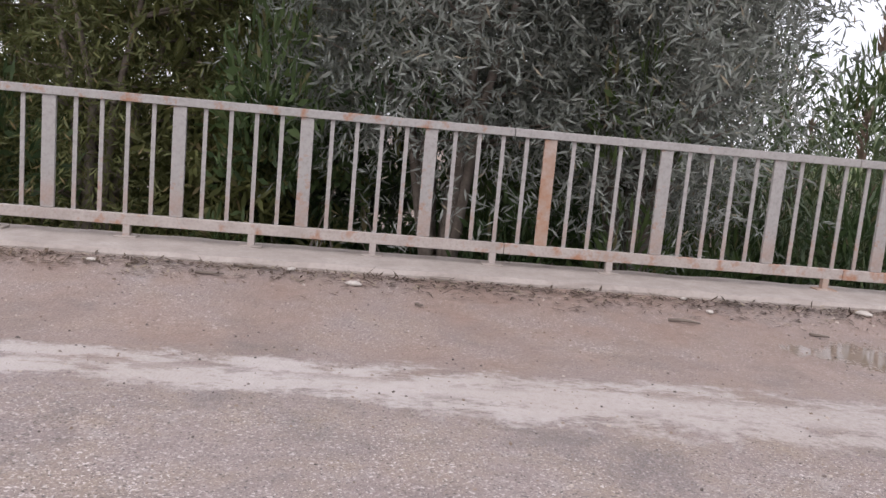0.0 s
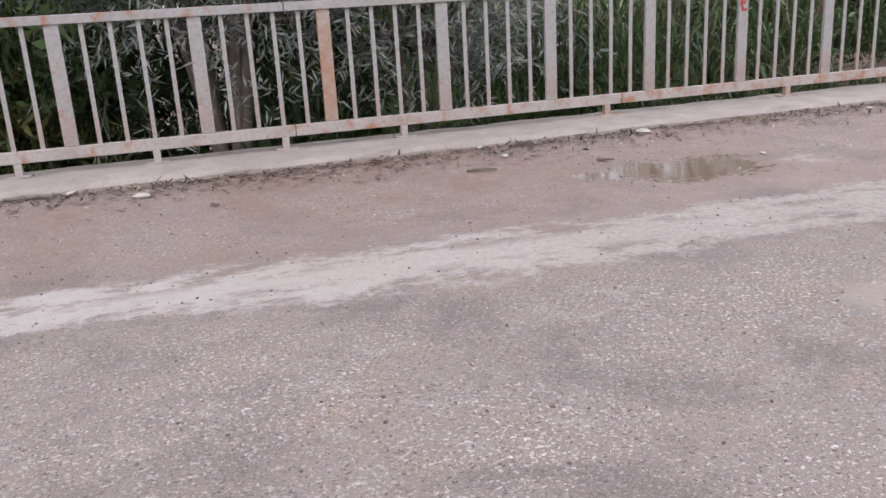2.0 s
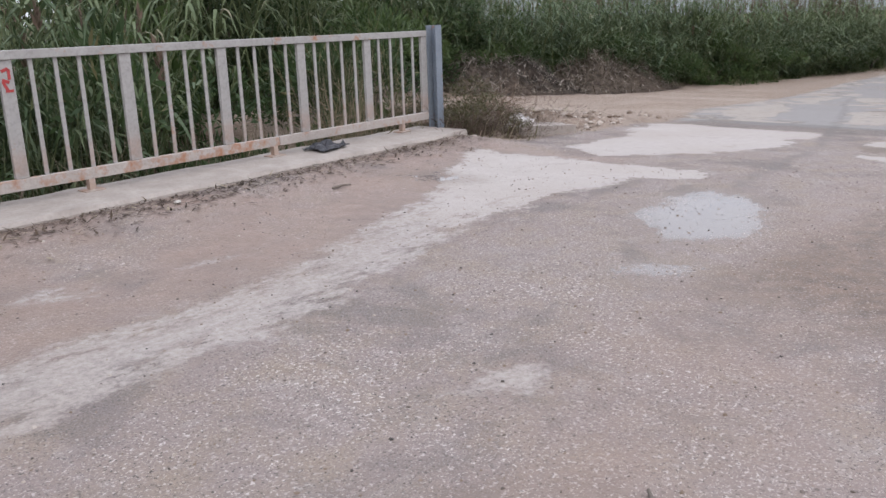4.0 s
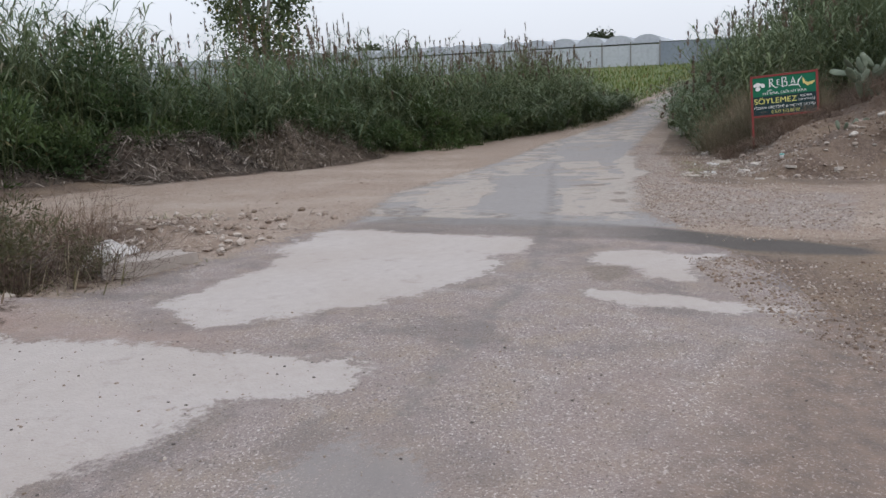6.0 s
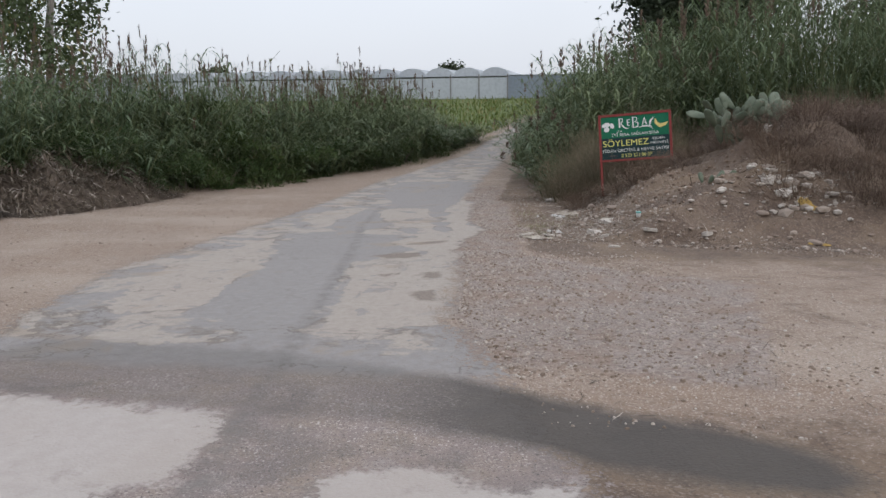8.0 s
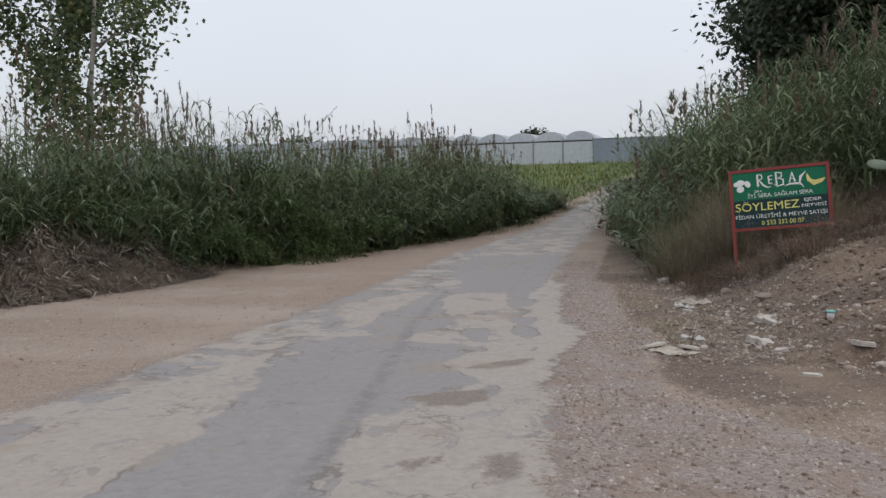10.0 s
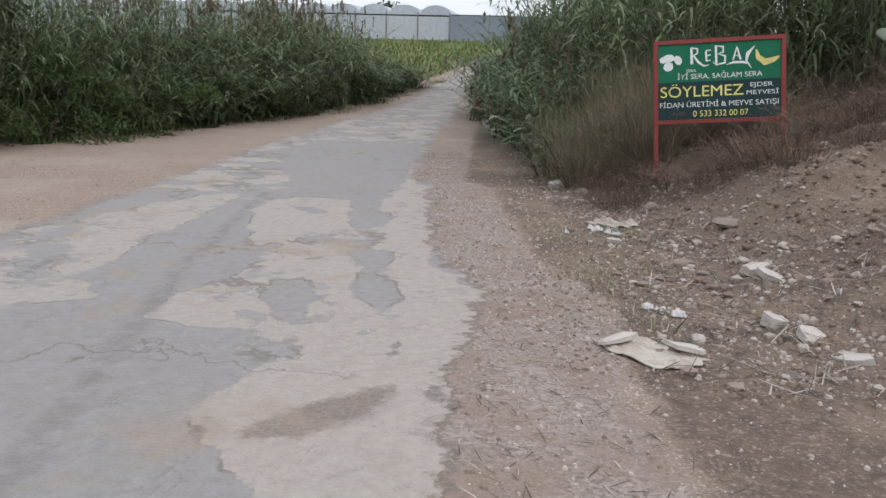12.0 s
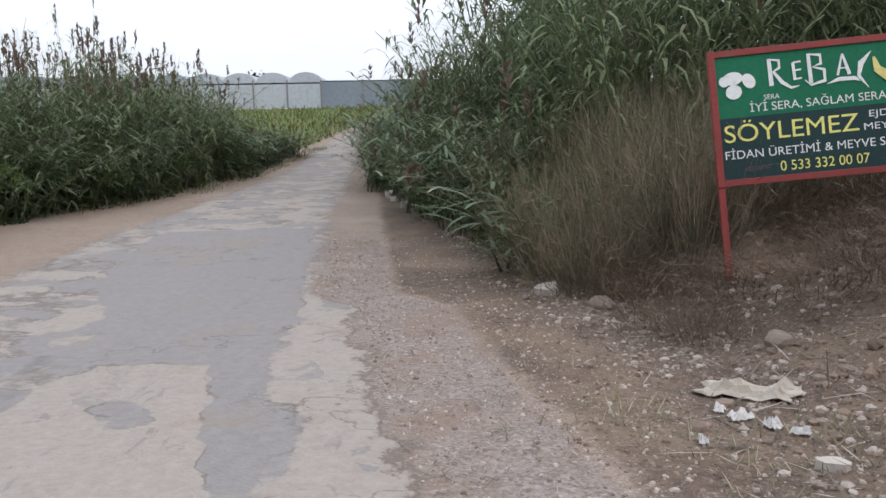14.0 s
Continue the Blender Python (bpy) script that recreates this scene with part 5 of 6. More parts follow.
def on_shoulder(r, n):
    x = r.uniform(12.5, 33, n)
    y = np.interp(x, ROAD_R[:, 0], ROAD_R[:, 1]) - np.abs(r.normal(0, 0.9, n)) * np.interp(x, [12, 18, 22], [2.5, 1.6, 0.9]) - 0.05
    keep = y > -9.5
    return x[keep], y[keep]


def on_heap(r, n):
    x, y = 11.3 + r.normal(0, 1.25, n), 0.35 + r.normal(0, 0.9, n)
    keep = y > np.interp(x, ROAD_L[:, 0], ROAD_L[:, 1]) + 0.1
    return x[keep], y[keep]


def on_lane(r, n):
    x = r.uniform(13, 30, n)
    lo, hi = np.interp(x, ROAD_L[:, 0], ROAD_L[:, 1]), np.interp(x, [13, 28, 33], [6.4, 5.3, 3.5])
    return x, lo + (hi - lo) * r.uniform(0, 1, n)


def on_bridge(r, n):
    x = r.uniform(-5, 9, n)
    return x, -0.52 - np.abs(r.normal(0, 0.35, n))


def on_near_right(r, n):
    x = r.uniform(8.0, 11.6, n)
    return x, np.interp(x, ROAD_R[:, 0], ROAD_R[:, 1]) + 0.45 - np.abs(r.normal(0, 0.9, n))


def on_chippings(r, n):
    x = r.uniform(13.2, 19.0, n)
    return x, np.interp(x, ROAD_R[:, 0], ROAD_R[:, 1]) - 0.1 - 2.2 * r.uniform(0, 1, n) ** 1.4


def on_verge(r, n):
    x = r.uniform(18.8, 30.5, n)
    return x, right_foot(x) + r.uniform(-1.2, 1.3, n)


def on_pile(r, n):
    return 21.3 + r.normal(0, 0.4, n), -7.9 + r.normal(0, 0.5, n)


def on_bluff(r, n):
    return r.uniform(21.0, 27.0, n), -6.6 + r.normal(0, 0.75, n)


def on_road(r, n):
    return r.uniform(-3, 9.5, n), r.uniform(-6.8, -0.8, n)


pebbles("gravel", "loose grey and white rubble stones on the bank", 11500, on_bank, (0.010, 0.055), M_STONE, 41)
pebbles("gravel", "larger grey and brown stones on the bank", 700, on_bank, (0.045, 0.1), M_STONE, 57)
pebbles("gravel", "scattered pale gravel on the road's shoulder", 8000, on_shoulder, (0.008, 0.036), M_STONE, 42)
pebbles("gravel", "pale broken chippings on the road's shoulder", 2600, on_shoulder, (0.008, 0.032), M_PALE, 48)
pebbles("gravel", "broken orange and grey rubble beside the railing's end", 1100, on_heap, (0.02, 0.12), M_STONE, 43)
pebbles("gravel", "small loose gravel on the dirt lane", 3800, on_lane, (0.008, 0.04), M_STONE, 44)
pebbles("gravel", "pebbles and grit washed against the kerb", 900, on_bridge, (0.006, 0.03), M_STONE, 45)
pebbles("gravel", "coarse pebbles on reddish earth by the road", 4200, on_near_right, (0.007, 0.032), M_STONE, 46)
pebbles("gravel", "clods of reddish earth by the road", 2600, on_near_right, (0.008, 0.035), M_CLOD, 54)
pebbles("gravel", "grey and whitish chippings loose beside the road", 5000, on_chippings, (0.009, 0.04), M_STONE, 49)
pebbles("gravel", "heap of broken pale rubble on the earth bank", 230, on_pile, (0.04, 0.24), M_PALE, 50)
pebbles("gravel", "clods of red-brown earth on the bank", 1500, on_bluff, (0.015, 0.1), M_CLOD, 52)
pebbles("gravel", "small stones and grit on brown earth beside the road", 9000, on_verge, (0.007, 0.04), M_STONE, 55)
pebbles("gravel", "crumbs of brown earth beside the road", 6000, on_verge, (0.008, 0.04), M_CLOD, 56)
pebbles("gravel", "fine loose chippings on the worn asphalt", 4200, on_road, (0.006, 0.02), M_STONE, 47)
pebbles("gravel", "dark loose chippings on the worn asphalt", 2600, on_road, (0.006, 0.018), M_DARKCHIP, 53)


def slab(x, y, w, d, h, turn, mat, label, seed, tilt=8, name="rubble_slab", category="rubble", dz=0.0):
    """A broken flat piece with chipped corners."""
    r = np.random.default_rng(seed)
    bm = bmesh.new()
    n = 9
    rim = [(0.5 * w * math.cos(6.283 * k / n) * r.uniform(0.7, 1.2), 0.5 * d * math.sin(6.283 * k / n) * r.uniform(0.7, 1.2)) for k in range(n)]
    lo = [bm.verts.new((a * 1.04, b * 1.04, 0)) for a, b in rim]
    hi = [bm.verts.new((a, b, h * r.uniform(0.8, 1.2))) for a, b in rim]
    for k in range(n):
        bm.faces.new((lo[k], lo[(k + 1) % n], hi[(k + 1) % n], hi[k]))
    bm.faces.new(hi), bm.faces.new(lo[::-1])
    ob = part(name, bm, mat)
    ob.matrix_basis = pose(x, y, float(height(np.array([x]), np.array([y]))[0]) - 0.01 + dz, r.uniform(-tilt, tilt), r.uniform(-tilt, tilt), turn)
    return tagged(ob, label, category)


def ellipse(bm, cx, cy, rx, ry, z, turn=0.0, n=20):
    """A flat oval."""
    pts = []
    for k in range(n):
        a = 6.2832 * k / n
        x, y = rx * math.cos(a), ry * math.sin(a)
        pts.append(bm.verts.new((cx + x * math.cos(turn) - y * math.sin(turn), cy + x * math.sin(turn) + y * math.cos(turn), z)))
    bm.faces.new(pts)


def ribbon(bm, pts, widths, z):
    """A flat stroke along points."""
    rows = []
    for i, p in enumerate(pts):
        a, b = pts[max(i - 1, 0)], pts[min(i + 1, len(pts) - 1)]
        d = Vector((b[0] - a[0], b[1] - a[1])).normalized()
        n = Vector((-d.y, d.x)) * widths[i] / 2
        rows.append((bm.verts.new((p[0] - n.x, p[1] - n.y, z)), bm.verts.new((p[0] + n.x, p[1] + n.y, z))))
    for (a, b), (c, d) in zip(rows, rows[1:]):
        bm.faces.new((a, c, d, b))


def words(text, u0, u1, v0, v1, mat, parent, w, h, z):
    """Lettering that fills a box of the board, given in shares of its width and height from its upper left corner."""
    cu = bpy.data.curves.new("lettering", "FONT")
    cu.body, cu.extrude = text, 0.0
    tmp = new("lettering", cu)
    bpy.context.view_layer.update()
    me = bpy.data.meshes.new_from_object(tmp.evaluated_get(bpy.context.evaluated_depsgraph_get()))
    bpy.data.objects.remove(tmp)
    co = np.array([v.co[:] for v in me.vertices])
    lo, hi = co.min(0), co.max(0)
    co[:, 0] = (-0.5 + u0 + (co[:, 0] - lo[0]) / (hi[0] - lo[0]) * (u1 - u0)) * w
    co[:, 1] = (0.5 - v1 + (co[:, 1] - lo[1]) / (hi[1] - lo[1]) * (v1 - v0)) * h
    co[:, 2] = z
    me.vertices.foreach_set("co", co.ravel())
    me.materials.clear()
    me.materials.append(mat)
    ob = new("lettering", me)
    ob.parent = parent
    return ob


def build_sign():
    """A printed board in a red steel frame on two red legs; it leans a little."""
    w, h = 1.45, 0.93
    x_axis, y_axis = Vector((-0.216, -1.52, 0.13)).normalized(), Vector((0.158, 0.072, 0.98)).normalized()
    z_axis = x_axis.cross(y_axis).normalized()
    y_axis = z_axis.cross(x_axis)
    m = Matrix.Identity(4)
    for k, a in enumerate((x_axis, y_axis, z_axis)):
        for i in range(3):
            m[i][k] = a[i]
    m.translation = Vector((27.689, -6.13, 0.395))
    e = new("sign_board")
    e.matrix_basis = m
    tagged(e, "green and black roadside sign board in a red steel frame", "sign")
    board = part("board", box(bmesh.new(), 0, 0, 0, w, h, 0.012, 0.001), M_SIGNGREEN, e)
    part("lower_panel", box(bmesh.new(), 0, -h * 0.25, 0.0085, w, h * 0.5, 0.004), M_SIGNDARK, board, "black-green lower half")
    for sx in (-1, 1):
        part("frame_side", box(bmesh.new(), sx * (w / 2 + 0.026), 0, 0, 0.052, h + 0.11, 0.045, 0.004), M_SIGNRED, e)
        part("leg", box(bmesh.new(), sx * (w / 2 + 0.026), -h / 2 - 0.48, -0.006, 0.05, 0.84, 0.04, 0.004), M_SIGNRED, e)
    for sy in (-1, 1):
        part("frame_bar", box(bmesh.new(), 0, sy * (h / 2 + 0.026), 0, w, 0.05, 0.043, 0.004), M_SIGNRED, e)
    z = 0.013

    def U(u):
        return (u - 0.5) * w

    def V(v):
        return (0.5 - v) * h

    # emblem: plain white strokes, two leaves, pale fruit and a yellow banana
    bm = bmesh.new()
    ribbon(bm, [(U(0.275), V(0.05)), (U(0.28), V(0.27))], [0.028, 0.034], z)
    ribbon(bm, [(U(0.28), V(0.055)), (U(0.325), V(0.07)), (U(0.325), V(0.13)), (U(0.29), V(0.16))], [0.012, 0.022, 0.022, 0.01], z + 0.001)
    ribbon(bm, [(U(0.295), V(0.16)), (U(0.335), V(0.25)), (U(0.38), V(0.30)), (U(0.42), V(0.29))], [0.02, 0.03, 0.02, 0.006], z)
    ribbon(bm, [(U(0.395), V(0.10)), (U(0.40), V(0.24))], [0.022, 0.024], z)
    for v in (0.10, 0.165, 0.235):
        ribbon(bm, [(U(0.395), V(v)), (U(0.435), V(v - 0.005))], [0.012, 0.014], z + 0.001)
    ribbon(bm, [(U(0.475), V(0.04)), (U(0.48), V(0.28))], [0.026, 0.03], z)
    ribbon(bm, [(U(0.475), V(0.045)), (U(0.535), V(0.06)), (U(0.535), V(0.13)), (U(0.49), V(0.15)), (U(0.55), V(0.18)), (U(0.55), V(0.27)), (U(0.48), V(0.295)), (U(0.45), V(0.25))], [0.01, 0.024, 0.024, 0.012, 0.026, 0.028, 0.016, 0.006], z + 0.001)
    ribbon(bm, [(U(0.645), V(0.07)), (U(0.615), V(0.24))], [0.012, 0.02], z)
    ribbon(bm, [(U(0.645), V(0.07)), (U(0.675), V(0.24))], [0.016, 0.028], z + 0.001)
    ribbon(bm, [(U(0.63), V(0.185)), (U(0.665), V(0.185))], [0.01, 0.01], z + 0.002)
    ribbon(bm, [(U(0.56), V(0.30)), (U(0.62), V(0.27)), (U(0.70), V(0.275)), (U(0.725), V(0.30))], [0.004, 0.03, 0.03, 0.006], z)
    ribbon(bm, [(U(0.765), V(0.36)), (U(0.72), V(0.26)), (U(0.735), V(0.16)), (U(0.79), V(0.07))], [0.006, 0.026, 0.044, 0.004], z + 0.001)
    part("emblem", bm, M_SIGNWHITE, board, "white curled emblem with two leaves")
    bm = bmesh.new()
    ellipse(bm, U(0.085), V(0.18), 0.075, 0.05, z, 0.1)
    ellipse(bm, U(0.085), V(0.29), 0.06, 0.055, z + 0.001, 0.3)
    ellipse(bm, U(0.165), V(0.21), 0.045, 0.06, z + 0.002, 0.5)
    ellipse(bm, U(0.04), V(0.20), 0.04, 0.04, z + 0.003)
    part("fruit_picture", bm, M_SIGNWHITE, board, "pale white fruit")
    bm = bmesh.new()
    ribbon(bm, [(U(0.80), V(0.12)), (U(0.815), V(0.22)), (U(0.87), V(0.29)), (U(0.94), V(0.26)), (U(0.985), V(0.22))], [0.02, 0.06, 0.085, 0.06, 0.02], z)
    part("banana_picture", bm, M_SIGNBANANA, board, "yellow bananas")
    words("SERA", 0.235, 0.315, 0.335, 0.375, M_SIGNWHITE, board, w, h, z)
    words("İYİ SERA, SAĞLAM SERA", 0.16, 0.85, 0.375, 0.475, M_SIGNWHITE, board, w, h, z)
    words("SÖYLEMEZ", 0.02, 0.70, 0.525, 0.70, M_SIGNYELLOW, board, w, h, z)
    words("EJDER", 0.755, 0.935, 0.545, 0.615, M_SIGNWHITE, board, w, h, z)
    words("MEYVESİ", 0.725, 0.98, 0.625, 0.70, M_SIGNWHITE, board, w, h, z)
    words("FİDAN ÜRETİMİ & MEYVE SATIŞI", 0.015, 0.98, 0.745, 0.855, M_SIGNWHITE, board, w, h, z)
    words("0 533 332 00 07", 0.29, 0.74, 0.885, 0.965, M_SIGNYELLOW, board, w, h, z)
    bm = bmesh.new()
    ribbon(bm, [(U(0.10), V(0.93)), (U(0.15), V(0.925)), (U(0.1501), V(0.925)), (U(0.24), V(0.92))], [0.004, 0.06, 0.03, 0.03], z)
    part("arrow", bm, M_BLACKBAG, board, "faded black arrow")


build_sign()


def build_greenhouse():
    """Plastic tunnels side by side behind a wall of film and netting on posts."""
    e = thing("greenhouse", 104, 3, 0.85, "long white plastic greenhouse of many arched tunnels", "greenhouse")
    wide = 3.2
    mid = None
    for k in range(22):
        y = 0.2 + k * wide
        bm = bmesh.new()
        n = 10
        arcs = []
        for x in (2.0, 46.0):
            arcs.append([bm.verts.new((x, y + wide * 0.5 - wide * 0.5 * math.cos(math.pi * a / n), 2.5 + 1.0 * math.sin(math.pi * a / n))) for a in range(n + 1)])
        for a in range(n):
            f = bm.faces.new((arcs[0][a], arcs[1][a], arcs[1][a + 1], arcs[0][a + 1]))
            f.smooth = True
        for x, arc in ((2.0, arcs[0]),):
            bm.faces.new(arc)
        part("tunnel_roof", bm, M_FILM, e)
        part("film_wall", box(bmesh.new(), 0, y + wide / 2, 1.15, 0.03, wide - 0.12, 2.3), M_FILM, e)
        part("wall_post", box(bmesh.new(), -0.02, y, 1.3, 0.14, 0.14, 2.75), M_POSTGREY, e)
    for k in range(5):
        y = 0.2 - (k + 0.5) * 4.0
        part("net_panel", box(bmesh.new(), 0, y, 1.2, 0.03, 3.9, 2.5), M_NET, e, "dark grey netting")
        part("net_post", box(bmesh.new(), -0.02, y - 2.0, 1.3, 0.12, 0.12, 2.7), M_POSTGREY, e)
        part("net_roof", box(bmesh.new(), 20.0, y, 2.55, 40, 3.98, 0.05), M_FILM, e)


build_greenhouse()
far_tree = tree("distant_tree", "small dark tree far beyond the greenhouses", M_DARKLEAF, M_BARK, 200.0, 24.0, 1.0, 6.6, (3.2, 3.2, 4), 2600, 4, (0.5, 0.9), 0.6, 0.2, 0.0, 51)
copy_thing(far_tree, pose(200, 80, 1.0, 0, 0, 70) @ Matrix.Diagonal((1.3, 1.3, 1.0, 1)))


def crop_field():
    """Low green and yellowish crop beyond the reeds."""
    r = np.random.default_rng(61)
    n = 9000
    x = 47 + 55 * r.uniform(0, 1, n) ** 1.4
    y = np.interp(x, [46, 62, 104], [2.0, 0.3, -3.0]) + 30 * r.uniform(0, 1, n) ** 1.3
    b = np.stack([x, y, height(x, y)], 1)
    way = np.stack([r.normal(0, 0.5, n), r.normal(0, 0.5, n), np.ones(n)], 1)
    v, f = blades(b, way, r.uniform(0.35, 0.8, n), r.uniform(0.06, 0.13, n), r.uniform(0, 0.6, n))
    tagged(mesh_part("crop", v, f, M_CROP), "low green and yellowing field crop", "crop", kind="stuff")


crop_field()


def build_cactus(x, y, dz, seed, pads, size, label):
    """Prickly pear: flat oval pads that grow out of one another."""
    r = np.random.default_rng(seed)
    z0 = float(height(np.array([x]), np.array([y]))[0])
    e = thing("prickly_pear", x, y, z0, label, "cactus")
    grown = [(Vector((r.uniform(-0.15, 0.15), u * size * 1.0, -0.04)), -0.75 * u + 0.15 * r.normal(), 0) for u in np.linspace(-1, 1, 7)]
    i = 0
    while i < pads:
        p, lean, level = grown[i % len(grown)]
        a = lean * 0.8 + r.normal(0, 0.5)
        L = size * r.uniform(0.8, 1.2)
        W = L * r.uniform(0.42, 0.54)
        bm = bmesh.new()
        bmesh.ops.create_uvsphere(bm, u_segments=14, v_segments=10, radius=0.5)
        for v in bm.verts:
            s = 0.62 + 0.5 * (v.co.z + 0.5)
            v.co = Vector((v.co.x * 0.05, v.co.y * W * s, (v.co.z + 0.5) * L))
        for f in bm.faces:
            f.smooth = True
        m = Matrix.Translation(p) @ Matrix.Rotation(a, 4, "X") @ Matrix.Rotation(r.normal(0, 0.35), 4, "Y") @ Matrix.Rotation(r.uniform(-0.9, 0.9), 4, "Z")
        bm.transform(m)
        part("pad", bm, M_CACTUS, e)
        if level < 2:
            for side in (-0.32, 0.3):
                grown.append((m @ Vector((0, side * W, L * 0.86)), max(-1.3, min(1.3, a - side * 1.3)), level + 1))
        i += 1
    e.matrix_basis = Matrix.Translation((x, y, z0 + dz))
    return e


build_cactus(24.9, -7.85, 0.0, 71, 44, 0.36, "grey-green prickly pear cactus with long flat pads on the bank")
build_cactus(21.9, -6.95, -0.05, 72, 6, 0.22, "small prickly pear cactus sprouting among the rubble")

# rubble slabs and litter on the bank and the shoulder
for k, (x, y, w, d, h, t, pale) in enumerate([
    (22.8, -7.3, 0.42, 0.3, 0.1, 30, 0), (20.81, -5.31, 0.3, 0.14, 0.03, 20, 1), (20.47, -5.93, 0.22, 0.12, 0.04, 70, 1), (20.27, -6.66, 0.26, 0.14, 0.05, 140, 1),
    (19.78, -5.43, 0.22, 0.09, 0.03, 80, 1), (21.17, -5.24, 0.3, 0.18, 0.04, 10, 1), (22.54, -5.43, 0.34, 0.1, 0.04, 35, 1), (24.36, -5.57, 0.3, 0.2, 0.08, 60, 0),
    (22.8, -5.41, 0.4, 0.14, 0.05, 120, 1), (21.53, -5.15, 0.26, 0.16, 0.07, 15, 1), (24.1, -8.13, 0.24, 0.2, 0.12, 15, 1), (21.32, -7.6, 0.26, 0.2, 0.09, 60, 1),
    (21.26, -7.92, 0.22, 0.18, 0.08, 100, 1), (22.24, -8.94, 0.3, 0.2, 0.1, 20, 1), (20.72, -7.43, 0.2, 0.14, 0.07, 50, 0), (28.03, -4.59, 0.3, 0.2, 0.1, 20, 0),
    (28.71, -4.27, 0.26, 0.18, 0.09, 70, 1), (39.0, -2.9, 0.3, 0.2, 0.14, 10, 1), (36.2, -3.5, 0.3, 0.18, 0.1, 40, 1), (34.5, -3.9, 0.34, 0.2, 0.1, 80, 0), (24.46, -4.59, 0.16, 0.1, 0.04, 80, 1),
    (38.2, -3.0, 0.24, 0.18, 0.1, 30, 1), (37.0, -3.2, 0.3, 0.2, 0.1, 120, 1), (20.06, -7.96, 0.3, 0.12, 0.05, 20, 0), (26.2, -5.2, 0.2, 0.16, 0.1, 20, 0), (23.4, -5.0, 0.18, 0.12, 0.07, 130, 0),
]):
    if pale:
        slab(x, y, w * 0.78, d * 0.8, h, t, M_PALE, "broken pale slab of rubble on the earth bank", 80 + k, 14)
    else:
        ob = part("stone", rock_shape(np.random.default_rng(80 + k), 0.8, 0.18), M_STONE)
        ob.matrix_basis = pose(x, y, float(height(np.array([x]), np.array([y]))[0]) + h * 0.3, 0, 0, t) @ Matrix.Diagonal((w, d, max(h * 1.6, 0.1), 1))
        tagged(ob, "broken brown stone on the earth bank", "stone", "stones on the bank")
for k, (x, y, s) in enumerate([(-0.48, -0.88, 0.07), (-0.91, -0.57, 0.05), (1.91, -0.91, 0.05), (3.15, -0.67, 0.08), (-2.19, -0.72, 0.05), (1.86, -0.56, 0.04), (5.21, -0.75, 0.05), (3.51, -1.58, 0.035)]):
    ob = part("stone", rock_shape(np.random.default_rng(120 + k), 0.6), M_PALE)
    ob.matrix_basis = pose(x, y, float(height(np.array([x]), np.array([y]))[0]) + s * 0.2, 0, 0, 40 * k) @ Matrix.Diagonal((s * 1.5, s, s * 0.9, 1))
    tagged(ob, "small pale stone lying beside the kerb", "stone", "stones beside the kerb")

slab(10.35, -0.75, 0.9, 0.28, 0.1, -20, M_KERB, "grey broken piece of concrete kerb in the weeds", 142, 5, "kerb_piece", "concrete")


def crumpled(name, x, y, w, d, h, mat, label, category, seed, turn=0.0, dz=0.0, n=14):
    """A crumpled sheet lying on the ground."""
    r = np.random.default_rng(seed)
    gx, gy = np.meshgrid(np.linspace(-0.5, 0.5, n), np.linspace(-0.5, 0.5, n), indexing="ij")
    rim = np.clip(1 - np.maximum(np.abs(gx), np.abs(gy)) * 2, 0, 1) ** 0.4
    ca, sa = math.cos(radians(turn)), math.sin(radians(turn))
    px = gx * w * (1 + 0.22 * lattice(gy * 5, gx * 3, 1, seed)) + 0.05 * w * lattice(gx * 9, gy * 9, 1, seed + 1)
    py = gy * d * (1 + 0.22 * lattice(gx * 5, gy * 3, 1, seed + 2))
    X, Y = x + px * ca - py * sa, y + px * sa + py * ca
    up = np.abs(lattice(gx * 6, gy * 6, 1, seed + 3)) + 0.5 * np.abs(lattice(gx * 13, gy * 13, 1, seed + 4))
    Z = height(X, Y) + 0.008 + dz + h * up * (0.25 + 0.75 * rim)
    k = (np.arange(n - 1)[:, None] * n + np.arange(n - 1)[None]).ravel()
    bm = bmesh.new()
    me = bpy.data.meshes.new(name)
    me.from_pydata(np.stack([X.ravel(), Y.ravel(), Z.ravel()], 1).tolist(), [], np.stack([k, k + n, k + n + 1, k + 1], 1).tolist())
    bm.from_mesh(me)
    bmesh.ops.solidify(bm, geom=bm.faces[:], thickness=0.006)
    return tagged(part(name, bm, mat), label, category)


crumpled("cement_sack", 20.9, -4.36, 0.5, 0.3, 0.05, M_CLOTH, "torn beige paper sack lying flat on the shoulder", "sack", 131, 35)
slab(20.98, -4.22, 0.26, 0.1, 0.02, 120, M_PALE, "pale broken tile lying on a torn sack", 140, 10, "broken_tile", "tile", 0.06)
slab(20.86, -4.52, 0.2, 0.12, 0.02, 60, M_PALE, "pale broken tile lying on a torn sack", 141, 10, "broken_tile", "tile", 0.06)
crumpled("rag", 25.48, -4.68, 0.5, 0.2, 0.09, M_CLOTH, "crumpled dirty beige cloth on the stony ground", "cloth", 132, 60)
for k, (x, y, s) in enumerate([(24.99, -4.59, 0.13), (24.86, -4.66, 0.11), (25.12, -4.5, 0.14), (25.25, -4.45, 0.1), (21.78, -4.57, 0.12), (21.7, -4.66, 0.12), (21.86, -4.5, 0.1), (24.76, -4.18, 0.08)]):
    crumpled("plastic_scrap", x, y, s * 0.75, s * 0.5, 0.06, M_WHITE, "crumpled white plastic scrap on the ground", "litter", 150 + k, 50 * k, 0, 8)
